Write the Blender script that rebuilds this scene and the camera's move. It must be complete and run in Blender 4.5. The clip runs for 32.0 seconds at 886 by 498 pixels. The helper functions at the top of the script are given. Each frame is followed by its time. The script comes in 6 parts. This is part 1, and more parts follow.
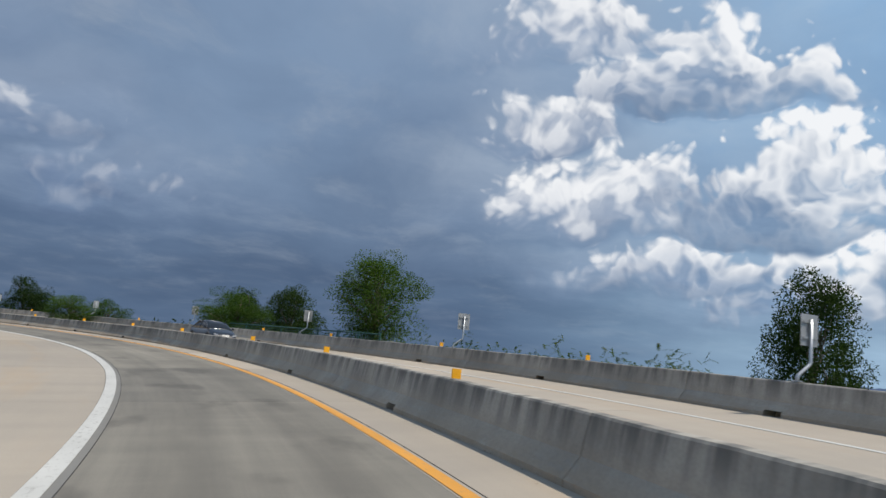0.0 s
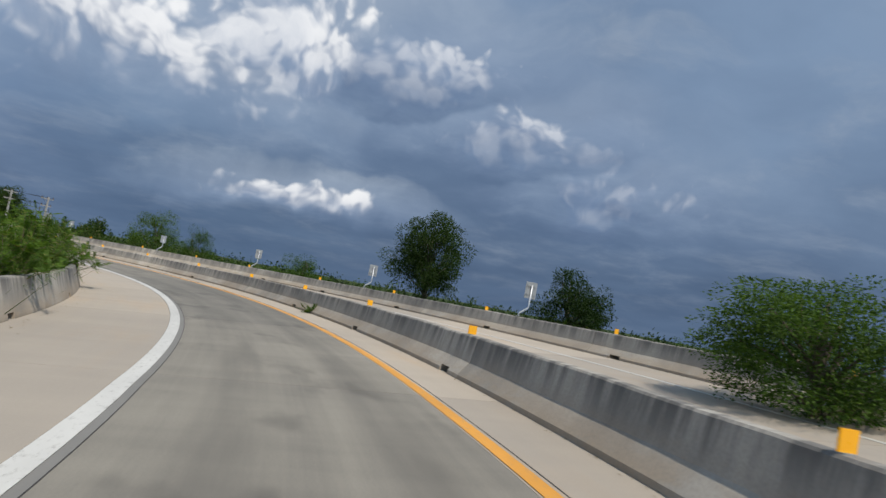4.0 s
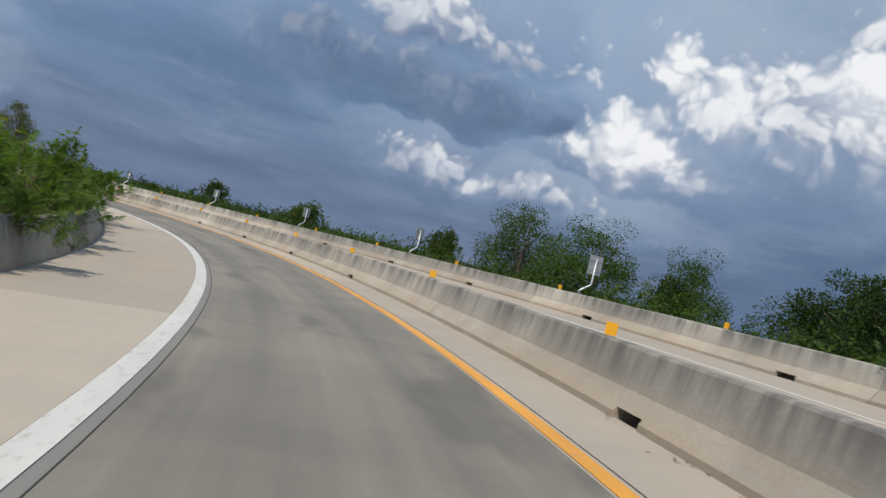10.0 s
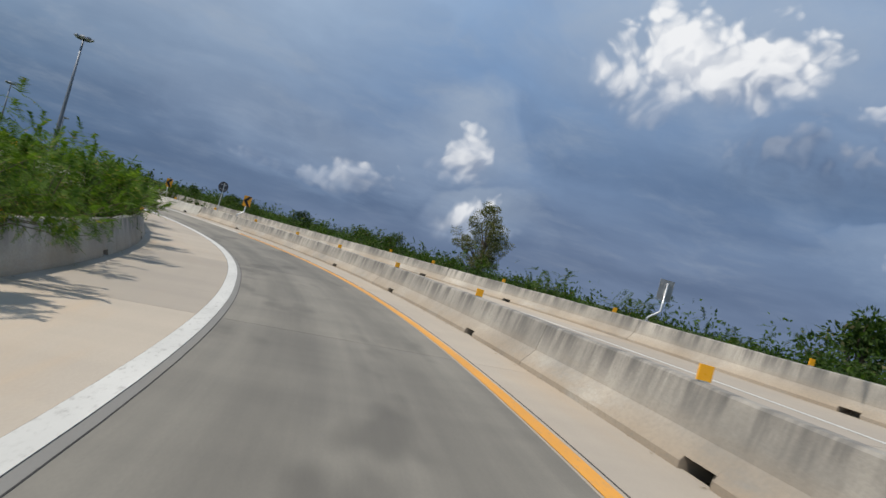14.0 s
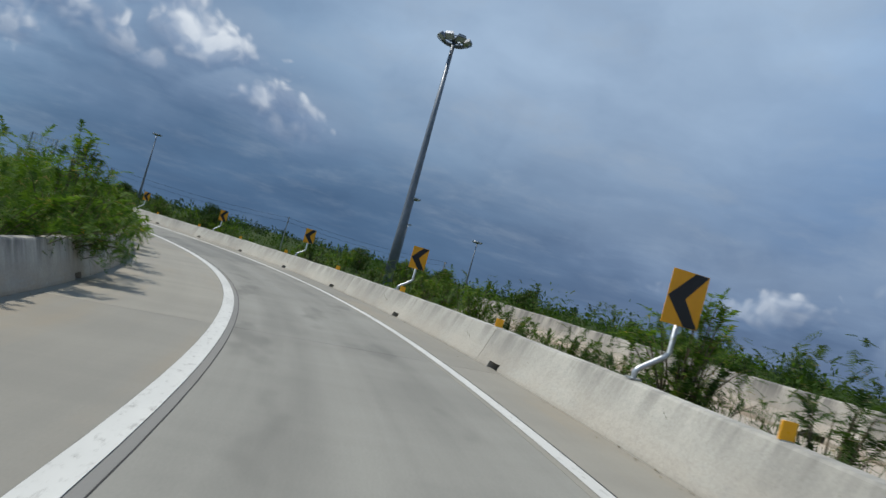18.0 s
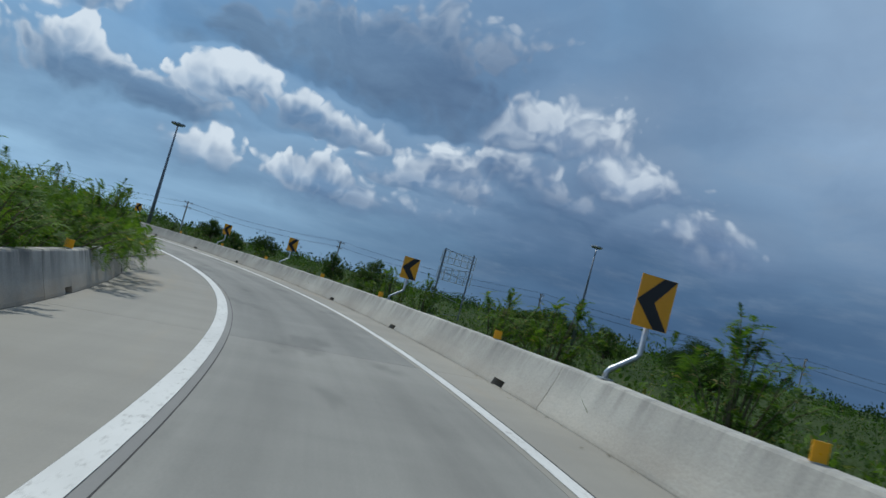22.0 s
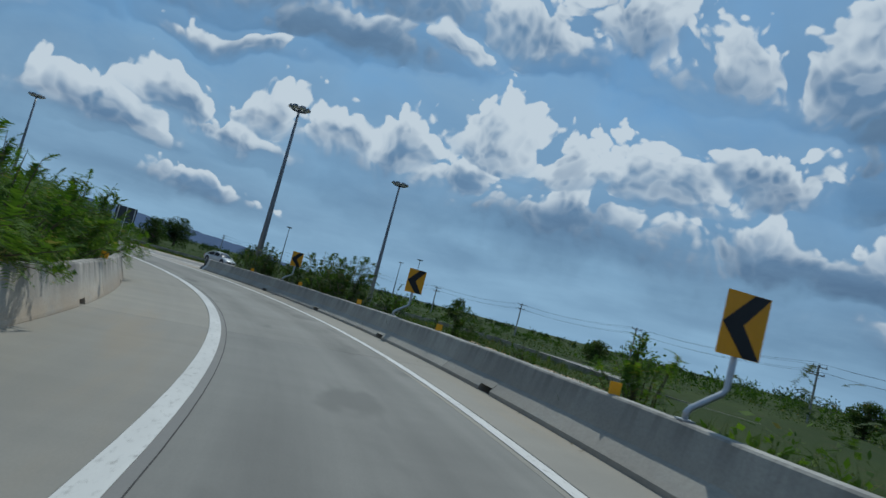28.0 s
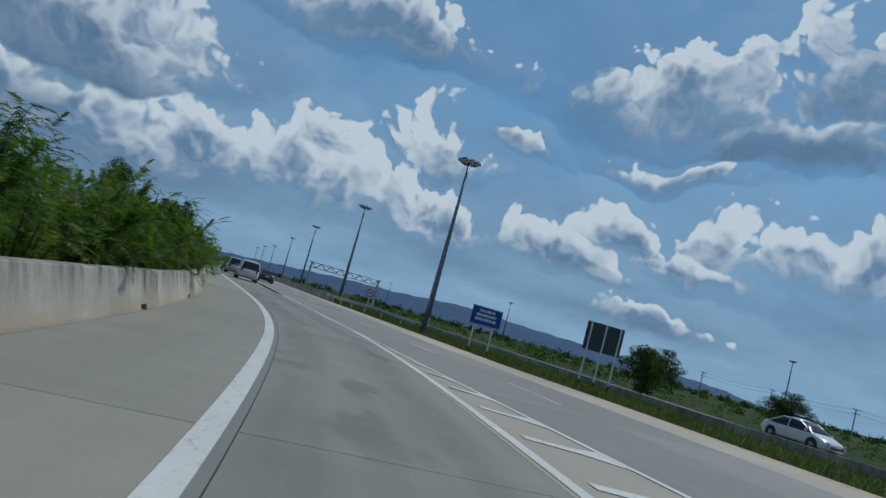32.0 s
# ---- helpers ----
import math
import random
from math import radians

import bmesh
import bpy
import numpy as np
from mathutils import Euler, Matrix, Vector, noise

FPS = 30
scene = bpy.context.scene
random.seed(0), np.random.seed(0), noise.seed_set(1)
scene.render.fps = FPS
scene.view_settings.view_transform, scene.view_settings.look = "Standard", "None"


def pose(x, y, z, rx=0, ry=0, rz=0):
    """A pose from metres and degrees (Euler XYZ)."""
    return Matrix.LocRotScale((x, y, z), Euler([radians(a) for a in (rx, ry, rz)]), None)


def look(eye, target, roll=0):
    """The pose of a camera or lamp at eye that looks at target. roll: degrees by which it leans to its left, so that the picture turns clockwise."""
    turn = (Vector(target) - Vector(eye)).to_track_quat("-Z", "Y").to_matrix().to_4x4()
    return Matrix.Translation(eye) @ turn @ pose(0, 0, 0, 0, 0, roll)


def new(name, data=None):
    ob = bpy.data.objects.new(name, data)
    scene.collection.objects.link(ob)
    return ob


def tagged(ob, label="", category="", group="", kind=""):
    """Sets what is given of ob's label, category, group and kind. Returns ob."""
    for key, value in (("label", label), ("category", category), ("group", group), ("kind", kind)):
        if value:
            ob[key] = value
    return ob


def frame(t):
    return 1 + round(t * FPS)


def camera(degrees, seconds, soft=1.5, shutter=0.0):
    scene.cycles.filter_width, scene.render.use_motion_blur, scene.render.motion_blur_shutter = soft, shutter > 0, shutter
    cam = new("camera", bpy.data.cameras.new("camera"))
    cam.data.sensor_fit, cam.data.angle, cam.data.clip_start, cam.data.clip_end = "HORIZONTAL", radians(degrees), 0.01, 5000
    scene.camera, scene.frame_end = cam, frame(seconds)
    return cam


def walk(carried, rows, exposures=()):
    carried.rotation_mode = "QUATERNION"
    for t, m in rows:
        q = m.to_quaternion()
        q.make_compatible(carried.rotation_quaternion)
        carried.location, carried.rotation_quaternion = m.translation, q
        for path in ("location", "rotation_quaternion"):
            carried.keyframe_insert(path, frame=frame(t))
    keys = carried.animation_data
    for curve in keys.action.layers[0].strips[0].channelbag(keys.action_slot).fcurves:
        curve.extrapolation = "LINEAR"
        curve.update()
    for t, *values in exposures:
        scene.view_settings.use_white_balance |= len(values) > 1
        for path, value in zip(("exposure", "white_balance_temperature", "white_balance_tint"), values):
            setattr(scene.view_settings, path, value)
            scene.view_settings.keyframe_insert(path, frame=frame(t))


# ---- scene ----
cam = camera(65.74, 32.0, shutter=0.08)
EXPOSURES = [(0, 0.1, 6600, 11), (15, 0.05, 6600, 11), (18.5, 0.0, 6200, 8), (21, -0.15, 5900, 6), (25, -0.45, 5800, 4), (28, -0.50, 5750, 3), (32, -0.60, 5700, 3)]
PATH = [
    (0, (0.373, 0.168, 1.897), (0.309, 10.056, 3.385), 5.58),
    (0.5, (-2.182, 8.041, 1.957), (-3.181, 17.891, 3.367), 6.44),
    (1, (-5.264, 15.607, 2.011), (-7.106, 25.345, 3.349), 7.32),
    (1.5, (-8.744, 22.969, 2.103), (-11.447, 32.517, 3.337), 7.95),
    (2, (-12.747, 29.975, 2.183), (-16.296, 39.258, 3.295), 8.51),
    (2.5, (-17.294, 36.556, 2.198), (-21.637, 45.507, 3.209), 8.93),
    (3, (-22.233, 42.683, 2.185), (-27.339, 51.234, 3.077), 9.35),
    (3.5, (-27.550, 48.267, 2.196), (-33.438, 56.309, 2.997), 10.16),
    (4, (-33.152, 53.298, 2.178), (-39.746, 60.784, 2.877), 10.74),
    (4.5, (-38.988, 57.744, 2.138), (-46.223, 64.621, 2.737), 11.12),
    (5, (-45.010, 61.577, 2.077), (-52.821, 67.801, 2.588), 11.33),
    (5.5, (-51.172, 64.772, 1.999), (-59.485, 70.313, 2.443), 11.40),
    (6, (-57.442, 67.304, 1.907), (-66.172, 72.164, 2.316), 11.37),
    (6.5, (-63.758, 69.306, 1.833), (-72.866, 73.419, 2.180), 11.60),
    (7, (-70.134, 70.719, 1.762), (-79.585, 73.972, 2.042), 11.97),
    (7.5, (-76.629, 71.591, 1.668), (-86.311, 74.078, 1.927), 12.40),
    (8, (-83.106, 71.988, 1.575), (-92.955, 73.702, 1.822), 12.93),
    (8.5, (-89.434, 71.853, 1.494), (-99.387, 72.797, 1.725), 13.23),
    (9, (-95.668, 71.218, 1.416), (-105.665, 71.320, 1.599), 13.42),
    (9.5, (-101.810, 70.206, 1.323), (-111.780, 69.435, 1.462), 13.72),
    (10, (-107.798, 68.703, 1.239), (-117.661, 67.053, 1.349), 14.08),
    (10.5, (-113.582, 66.697, 1.151), (-123.265, 64.203, 1.250), 14.41),
    (11, (-119.152, 64.187, 1.076), (-128.587, 60.875, 1.178), 14.64),
    (11.5, (-124.468, 61.160, 1.006), (-133.601, 57.090, 1.111), 14.85),
    (12, (-129.548, 57.635, 0.923), (-138.261, 52.727, 0.999), 15.16),
    (12.5, (-134.369, 53.679, 0.884), (-142.605, 48.008, 0.947), 15.30),
    (13, (-138.924, 49.369, 0.817), (-146.660, 43.033, 0.912), 15.26),
    (13.5, (-143.152, 44.730, 0.735), (-150.345, 37.785, 0.868), 15.57),
    (14, (-146.954, 39.852, 0.668), (-153.506, 32.299, 0.826), 15.67),
    (14.5, (-150.311, 34.717, 0.584), (-156.203, 26.638, 0.758), 15.91),
    (15, (-153.186, 29.404, 0.512), (-158.428, 20.891, 0.715), 16.21),
    (15.5, (-155.582, 24.021, 0.456), (-160.111, 15.108, 0.674), 16.15),
    (16, (-157.534, 18.482, 0.404), (-161.347, 9.241, 0.653), 16.04),
    (16.5, (-159.053, 12.808, 0.353), (-162.146, 3.303, 0.647), 15.91),
    (17, (-160.142, 7.019, 0.300), (-162.515, -2.689, 0.643), 15.77),
    (17.5, (-160.793, 1.140, 0.244), (-162.444, -8.715, 0.633), 15.65),
    (18, (-160.989, -4.809, 0.186), (-161.923, -14.756, 0.615), 15.59),
    (18.5, (-160.638, -10.849, 0.130), (-160.798, -20.836, 0.601), 15.62),
    (19, (-159.790, -16.885, 0.063), (-159.174, -26.853, 0.572), 15.64),
    (19.5, (-158.508, -22.755, -0.026), (-157.160, -32.647, 0.539), 15.67),
    (20, (-156.772, -28.528, -0.116), (-154.687, -38.290, 0.485), 15.57),
    (20.5, (-154.605, -34.155, -0.179), (-151.796, -43.731, 0.469), 15.64),
    (21, (-151.972, -39.614, -0.233), (-148.418, -48.939, 0.419), 15.60),
    (21.5, (-148.853, -44.970, -0.292), (-144.491, -53.945, 0.362), 15.51),
    (22, (-145.262, -50.113, -0.357), (-140.148, -58.681, 0.300), 15.34),
    (22.5, (-141.225, -54.889, -0.402), (-135.450, -63.025, 0.269), 15.43),
    (23, (-136.748, -59.380, -0.443), (-130.297, -66.991, 0.240), 15.51),
    (23.5, (-131.836, -63.587, -0.474), (-124.743, -70.605, 0.192), 15.51),
    (24, (-126.616, -67.362, -0.491), (-118.969, -73.772, 0.168), 15.53),
    (24.5, (-121.091, -70.800, -0.538), (-112.973, -76.600, 0.140), 15.33),
    (25, (-115.395, -73.754, -0.570), (-106.861, -78.918, 0.140), 15.11),
    (25.5, (-109.625, -76.157, -0.555), (-100.721, -80.649, 0.171), 15.06),
    (26, (-103.675, -78.108, -0.555), (-94.440, -81.872, 0.182), 14.93),
    (26.5, (-97.563, -79.604, -0.572), (-88.053, -82.604, 0.170), 14.77),
    (27, (-91.328, -80.630, -0.607), (-81.606, -82.849, 0.145), 14.63),
    (27.5, (-85.029, -81.153, -0.651), (-75.162, -82.590, 0.121), 14.61),
    (28, (-78.759, -81.067, -0.690), (-68.808, -81.645, 0.119), 14.73),
    (28.5, (-72.633, -80.350, -0.734), (-62.671, -80.062, 0.089), 14.85),
    (29, (-66.730, -79.141, -0.786), (-56.832, -77.987, 0.055), 15.13),
    (29.5, (-61.130, -77.449, -0.862), (-51.373, -75.432, -0.000), 15.27),
    (30, (-55.807, -75.335, -0.930), (-46.247, -72.540, -0.034), 15.38),
    (30.5, (-50.747, -72.934, -1.005), (-41.454, -69.354, -0.092), 15.60),
    (31, (-45.936, -70.180, -1.058), (-36.971, -65.848, -0.118), 15.79),
    (31.5, (-41.297, -67.008, -1.088), (-32.681, -62.026, -0.120), 15.65),
    (32, (-36.948, -63.534, -1.133), (-28.748, -57.895, -0.148), 15.45),
]
walk(cam, [(t, look(eye, target, roll)) for t, eye, target, roll in PATH],
     exposures=EXPOSURES)

# ---- light: high afternoon sun behind broken cloud ----
SUN_HEADING, SUN_HEIGHT = 255.0, 57.0
sun_dir = Vector((-math.sin(radians(SUN_HEADING)) * math.cos(radians(SUN_HEIGHT)),
                  math.cos(radians(SUN_HEADING)) * math.cos(radians(SUN_HEIGHT)), math.sin(radians(SUN_HEIGHT))))
sun = new("sun", bpy.data.lights.new("sun", "SUN"))
sun.data.energy = 3.7
sun.data.angle = radians(0.6)
sun.data.color = (1.0, 0.93, 0.82)
sun.matrix_world = look((0, 0, 60), Vector((0, 0, 60)) - sun_dir)

world = bpy.data.worlds.new("sky")
scene.world = world
world.use_nodes = True


class Nodes:
    """Short-hand for building a node tree."""

    def __init__(self, tree):
        self.t = tree
        self.x = 0

    def n(self, kind):
        nd = self.t.nodes.new(kind)
        self.x += 40
        nd.location = (self.x, 0)
        return nd

    def link(self, a, b):
        self.t.links.new(a, b)

    def put(self, sock, v):
        if isinstance(v, bpy.types.NodeSocket):
            self.link(v, sock)
        else:
            sock.default_value = v

    def math(self, op, a, b=0.0, c=0.0, clamp=False):
        nd = self.n("ShaderNodeMath")
        nd.operation, nd.use_clamp = op, clamp
        for i, v in enumerate((a, b, c)):
            self.put(nd.inputs[i], v)
        return nd.outputs[0]

    def vec(self, op, a, b=(0, 0, 0), scale=None):
        nd = self.n("ShaderNodeVectorMath")
        nd.operation = op
        self.put(nd.inputs[0], a)
        self.put(nd.inputs[1], b)
        if scale is not None:
            self.put(nd.inputs["Scale"], scale)
        return nd.outputs["Value"] if op in ("DOT_PRODUCT", "LENGTH") else nd.outputs[0]

    def noise(self, vector, scale, detail=5.0, rough=0.55, lac=2.0, distort=0.0):
        nd = self.n("ShaderNodeTexNoise")
        self.put(nd.inputs["Vector"], vector)
        for k, v in (("Scale", scale), ("Detail", detail), ("Roughness", rough), ("Lacunarity", lac), ("Distortion", distort)):
            self.put(nd.inputs[k], v)
        return nd.outputs[0]

    def step(self, v, lo, hi):
        nd = self.n("ShaderNodeMapRange")
        nd.interpolation_type, nd.clamp = "SMOOTHSTEP", True
        self.put(nd.inputs[0], v)
        nd.inputs[1].default_value, nd.inputs[2].default_value = lo, hi
        return nd.outputs[0]

    def lin(self, v, lo, hi, a=0.0, b=1.0):
        nd = self.n("ShaderNodeMapRange")
        nd.clamp = True
        self.put(nd.inputs[0], v)
        for i, w in enumerate((lo, hi, a, b)):
            nd.inputs[i + 1].default_value = w
        return nd.outputs[0]

    def mix(self, f, a, b, blend="MIX"):
        nd = self.n("ShaderNodeMix")
        nd.data_type, nd.blend_type = "RGBA", blend
        self.put(nd.inputs[0], f)
        for i, v in ((6, a), (7, b)):
            self.put(nd.inputs[i], (*v, 1) if isinstance(v, tuple) and len(v) == 3 else v)
        return nd.outputs[2]

    def sep(self, v):
        nd = self.n("ShaderNodeSeparateXYZ")
        self.put(nd.inputs[0], v)
        return nd.outputs

    def comb(self, x, y, z):
        nd = self.n("ShaderNodeCombineXYZ")
        for i, v in enumerate((x, y, z)):
            self.put(nd.inputs[i], v)
        return nd.outputs[0]


def toward(az, el):
    """Unit vector from a heading (anticlockwise from plus y) and a height over the horizon, in degrees."""
    return (-math.sin(radians(az)) * math.cos(radians(el)), math.cos(radians(az)) * math.cos(radians(el)), math.sin(radians(el)))


# heaps of cumulus: heading, height, half width, half height in degrees, how white they are
HEAPS_BEHIND = ((347, 13, 7, 4.5, 0.72), (331, 15, 7, 5, 0.8), (348, 26, 7, 4, 0.66), (337, 8, 9, 2.5, 0.5), (340, 22, 9, 4, 0.5), (351, 18.5, 4, 3, 0.6),
                (73, 16, 12, 6.5, 1.0), (59, 18, 8.5, 5.5, 0.8), (66, 22, 8, 4, 1.0), (86, 11, 5.5, 3.2, 0.8), (46, 17, 6, 4, 0.25), (93, 6.5, 6, 1.7, 0.66), (54, 5.5, 5, 1.6, 0.6), (37, 12.4, 6, 3.4, 0.22), (29, 9.4, 5.5, 2.6, 0.2))
HEAPS_ASIDE = ((103, 7, 3.5, 2.5, 0.4), (121, 19.5, 7, 4.5, 0.95), (104, 18, 8, 3.5, 0.5), (104, 13, 12, 3, 0.06), (140, 7.4, 2.0, 2.6, 0.72), (137.5, 3.6, 2.6, 1.5, 0.62),
               (150, 4, 6, 2.0, 0.2), (222, 7, 9, 2.2, 0.45), (213, 9.5, 6.5, 3, 0.46), (204, 15, 6, 4.2, 0.46), (197, 12.5, 5.5, 3.2, 0.42), (191, 9.5, 4, 2.5, 0.45))
HEAPS_AHEAD = ((224, 11.5, 9, 1.8, 0.42), (219, 17, 13, 5.5, 0.05), (231, 21, 6, 3, 0.08), (205, 11, 6, 3, 0.36), (263.8, 13.8, 5.2, 4.2, 0.88), (267, 10.2, 4, 2.4, 0.7), (257.5, 12.5, 5, 4, 0.8), (250.5, 13, 5.4, 4, 0.68), (243.5, 15.5, 5, 4, 0.6),
               (271.6, 11.8, 3.4, 3.2, 0.82), (277.3, 11.0, 4, 2.4, 0.78), (282.6, 11.8, 3.4, 3.4, 0.86), (286.5, 9.4, 4, 2.0, 0.72), (290, 10.4, 3.4, 2.6, 0.82), (296, 7.8, 4.5, 2.2, 0.66),
               (287, 4.3, 4.5, 1.4, 0.42), (256, 8.6, 9, 2.6, 0.3), (238, 9.5, 7, 2.8, 0.25), (263.5, 23, 5.5, 3.4, 0.66), (255, 25, 5, 3.6, 0.64), (247.5, 23, 4, 3.4, 0.6), (238.5, 23, 5, 4.4, 0.55))
HEAPS_LAST = ((318, 8.2, 5.4, 4, 0.78), (315.5, 10.8, 3, 2.6, 0.84), (310, 8.8, 4.6, 3.2, 0.78), (304.5, 8.2, 4.4, 3, 0.7), (306, 13, 3.6, 3.2, 0.7), (300.7, 15.2, 2.2, 1.5, 0.62), (287, 21.2, 7.5, 5, 0.44), (275, 23.4, 6.5, 5.4, 0.42),
              (270.3, 20.2, 2.6, 2, 0.82), (286, 16.4, 4, 1.4, 0.55), (280.5, 19, 8, 2.6, 0.24), (336, 12.3, 7, 4.4, 0.35), (332.5, 6.6, 6, 2.6, 0.55), (326.5, 7.8, 5, 3, 0.66), (314, 21.5, 9, 2.8, 0.5))
HEAPS = HEAPS_BEHIND + HEAPS_ASIDE + HEAPS_AHEAD + HEAPS_LAST


def build_sky():
    w = Nodes(world.node_tree)
    bg = world.node_tree.nodes["Background"]
    sky = w.n("ShaderNodeTexSky")
    sky.sky_type, sky.sun_disc = "NISHITA", False
    sky.sun_elevation, sky.sun_rotation = radians(SUN_HEIGHT), radians(360 - SUN_HEADING)
    sky.air_density, sky.dust_density, sky.ozone_density = 1.2, 1.0, 2.0
    d = w.n("ShaderNodeTexCoord").outputs["Generated"]
    x, y, z = w.sep(d)
    up = w.math("MAXIMUM", z, 0.0)
    warp = w.n("ShaderNodeTexNoise")
    w.put(warp.inputs["Vector"], d)
    warp.inputs["Scale"].default_value, warp.inputs["Detail"].default_value = 5.0, 4.0
    curl = w.vec("SUBTRACT", warp.outputs["Color"], (0.5, 0.5, 0.5))
    fair = w.step(w.vec("DOT_PRODUCT", d, toward(278, 10)), 0.15, 0.88)
    middle = w.step(w.vec("DOT_PRODUCT", d, toward(118, 10)), 0.45, 0.95)
    pale = w.step(w.vec("DOT_PRODUCT", d, toward(28, 12)), 0.62, 0.97)
    # clear air and the smooth grey of far rain
    flat = w.math("DIVIDE", 1.0, w.math("ADD", up, 0.16))
    plane = w.comb(w.math("MULTIPLY", x, flat), w.math("MULTIPLY", y, flat), w.math("MULTIPLY", up, 1.6))
    plane = w.vec("ADD", plane, w.vec("SCALE", curl, scale=0.5))
    sheet = w.noise(plane, 1.15, 7.0, 0.52)
    veil = w.noise(w.vec("ADD", plane, (3.0, 1.0, 7.0)), 2.6, 7.0, 0.60)
    air = w.mix(middle, SKY["storm"], SKY["middle"])
    blue = w.mix(0.75, w.mix(1.0, sky.outputs[0], (0.085, 0.10, 0.115), "MULTIPLY"), SKY["blue"])
    air = w.mix(pale, air, SKY["pale"])
    air = w.mix(w.step(w.vec("DOT_PRODUCT", d, toward(168, 26)), 0.88, 0.995), air, SKY["gleam"])
    air = w.mix(fair, air, blue)
    low_air = w.mix(fair, w.mix(pale, w.mix(middle, SKY["storm_low"], SKY["middle_low"]), SKY["pale_low"]), SKY["haze"])
    air = w.mix(w.step(up, 0.34, 0.02), air, low_air)
    air = w.mix(1.0, air, w.mix(w.lin(sheet, 0.32, 0.68), (0.80, 0.82, 0.85), (1.17, 1.15, 1.12)), "MULTIPLY")
    air = w.mix(w.math("MULTIPLY", w.step(veil, 0.44, 0.84), w.lin(up, 0.02, 0.25, 0.20, 0.52)), air, w.mix(fair, SKY["veil"], SKY["veil_fair"]))
    # heaped cumulus with lit heads, flat feet and knobbly edges
    swirl = w.n("ShaderNodeTexNoise")
    w.put(swirl.inputs["Vector"], d)
    swirl.inputs["Scale"].default_value, swirl.inputs["Detail"].default_value = 11.0, 3.0
    bent = w.vec("ADD", d, w.vec("ADD", w.vec("SCALE", curl, scale=0.11), w.vec("SCALE", w.vec("SUBTRACT", swirl.outputs["Color"], (0.5, 0.5, 0.5)), scale=0.05)))
    best, tone, lift = -3.0, 0.3, 0.0
    for az, el, wide_, high, white in HEAPS:
        a, e = radians(az), radians(el)
        side = np.array((math.cos(a), math.sin(a), 0.0)) / radians(wide_ * 1.25)
        rise = np.array((math.sin(a) * math.sin(e), -math.cos(a) * math.sin(e), math.cos(e))) / radians(high * 1.12)
        core = np.array(toward(az, el))
        u = w.vec("DOT_PRODUCT", bent, tuple(side))
        v = w.vec("DOT_PRODUCT", bent, tuple(rise))
        foot = w.math("MAXIMUM", v, w.math("MULTIPLY", v, -1.9))
        r = w.math("SQRT", w.math("MULTIPLY_ADD", u, u, w.math("MULTIPLY", foot, foot)))
        away = w.math("MULTIPLY", w.math("MAXIMUM", w.math("SUBTRACT", 0.7, w.vec("DOT_PRODUCT", d, tuple(core))), 0.0), 60.0)
        body = w.math("SUBTRACT", w.math("SUBTRACT", 1.0, r), away)
        own = w.math("MULTIPLY_ADD", v, 0.22 + 0.34 * white, white * 0.68 - 0.08)
        here = w.step(w.math("SUBTRACT", body, best), -0.22, 0.22)
        tone = w.math("MULTIPLY_ADD", here, w.math("SUBTRACT", own, tone), tone)
        lift = w.math("MULTIPLY_ADD", here, w.math("SUBTRACT", v, lift), lift)
        best = w.math("MAXIMUM", best, body)

    def knobs(v):
        total = 0.0
        for scale, share in ((12.0, 0.46), (29.0, 0.32), (66.0, 0.22)):
            cell = w.n("ShaderNodeTexVoronoi")
            cell.feature = "SMOOTH_F1"
            w.put(cell.inputs["Vector"], v)
            cell.inputs["Scale"].default_value, cell.inputs["Smoothness"].default_value = scale, 0.35
            total = w.math("MULTIPLY_ADD", cell.outputs["Distance"], -share, total)
        return total

    k0 = knobs(bent)
    k1 = knobs(w.vec("ADD", bent, (sun_dir.x * 0.016, sun_dir.y * 0.016, 0.022)))
    ruff = w.noise(w.vec("ADD", bent, (2.0, 5.0, 1.0)), 7.0, 8.0, 0.60)
    dense = w.math("ADD", w.math("MULTIPLY_ADD", k0, 1.50, 0.66), w.math("MULTIPLY_ADD", ruff, 1.2, -0.60))
    dense = w.math("ADD", w.math("MULTIPLY", best, 0.80), dense)
    head = w.step(w.math("MULTIPLY_ADD", ruff, 1.0, w.math("SUBTRACT", lift, 0.5)), -0.50, 0.20)
    bold = w.lin(tone, -0.05, 0.40, 0.10, 1.0)
    edge_ = w.math("MULTIPLY_ADD", w.math("MULTIPLY", fair, bold), -0.26, 0.36)
    keen = w.math("DIVIDE", w.math("ADD", dense, 0.03), edge_, 0.0, True)
    cover = w.mix(head, w.step(dense, -0.35, 0.50), w.step(keen, 0.0, 1.0))
    crisp = w.lin(w.math("SUBTRACT", k0, k1), -0.11, 0.11, -0.5, 0.5)
    rim = w.math("MULTIPLY", w.math("MULTIPLY", head, w.step(dense, 0.55, 0.04)), w.math("MULTIPLY_ADD", fair, 0.50, 0.04))
    deep = w.math("MULTIPLY", w.step(dense, 0.15, 0.90), w.math("MULTIPLY_ADD", fair, -0.45, 0.10))
    play = w.math("ADD", w.math("MULTIPLY", crisp, w.math("MULTIPLY_ADD", fair, 0.24, 0.38)), w.math("ADD", rim, w.math("MULTIPLY_ADD", ruff, 1.0, -0.50)))
    lit = w.math("ADD", w.math("ADD", tone, deep), w.math("MULTIPLY", play, bold), 0.0, True)
    shade = w.mix(fair, SKY["heap_dark"], SKY["heap_shade"])
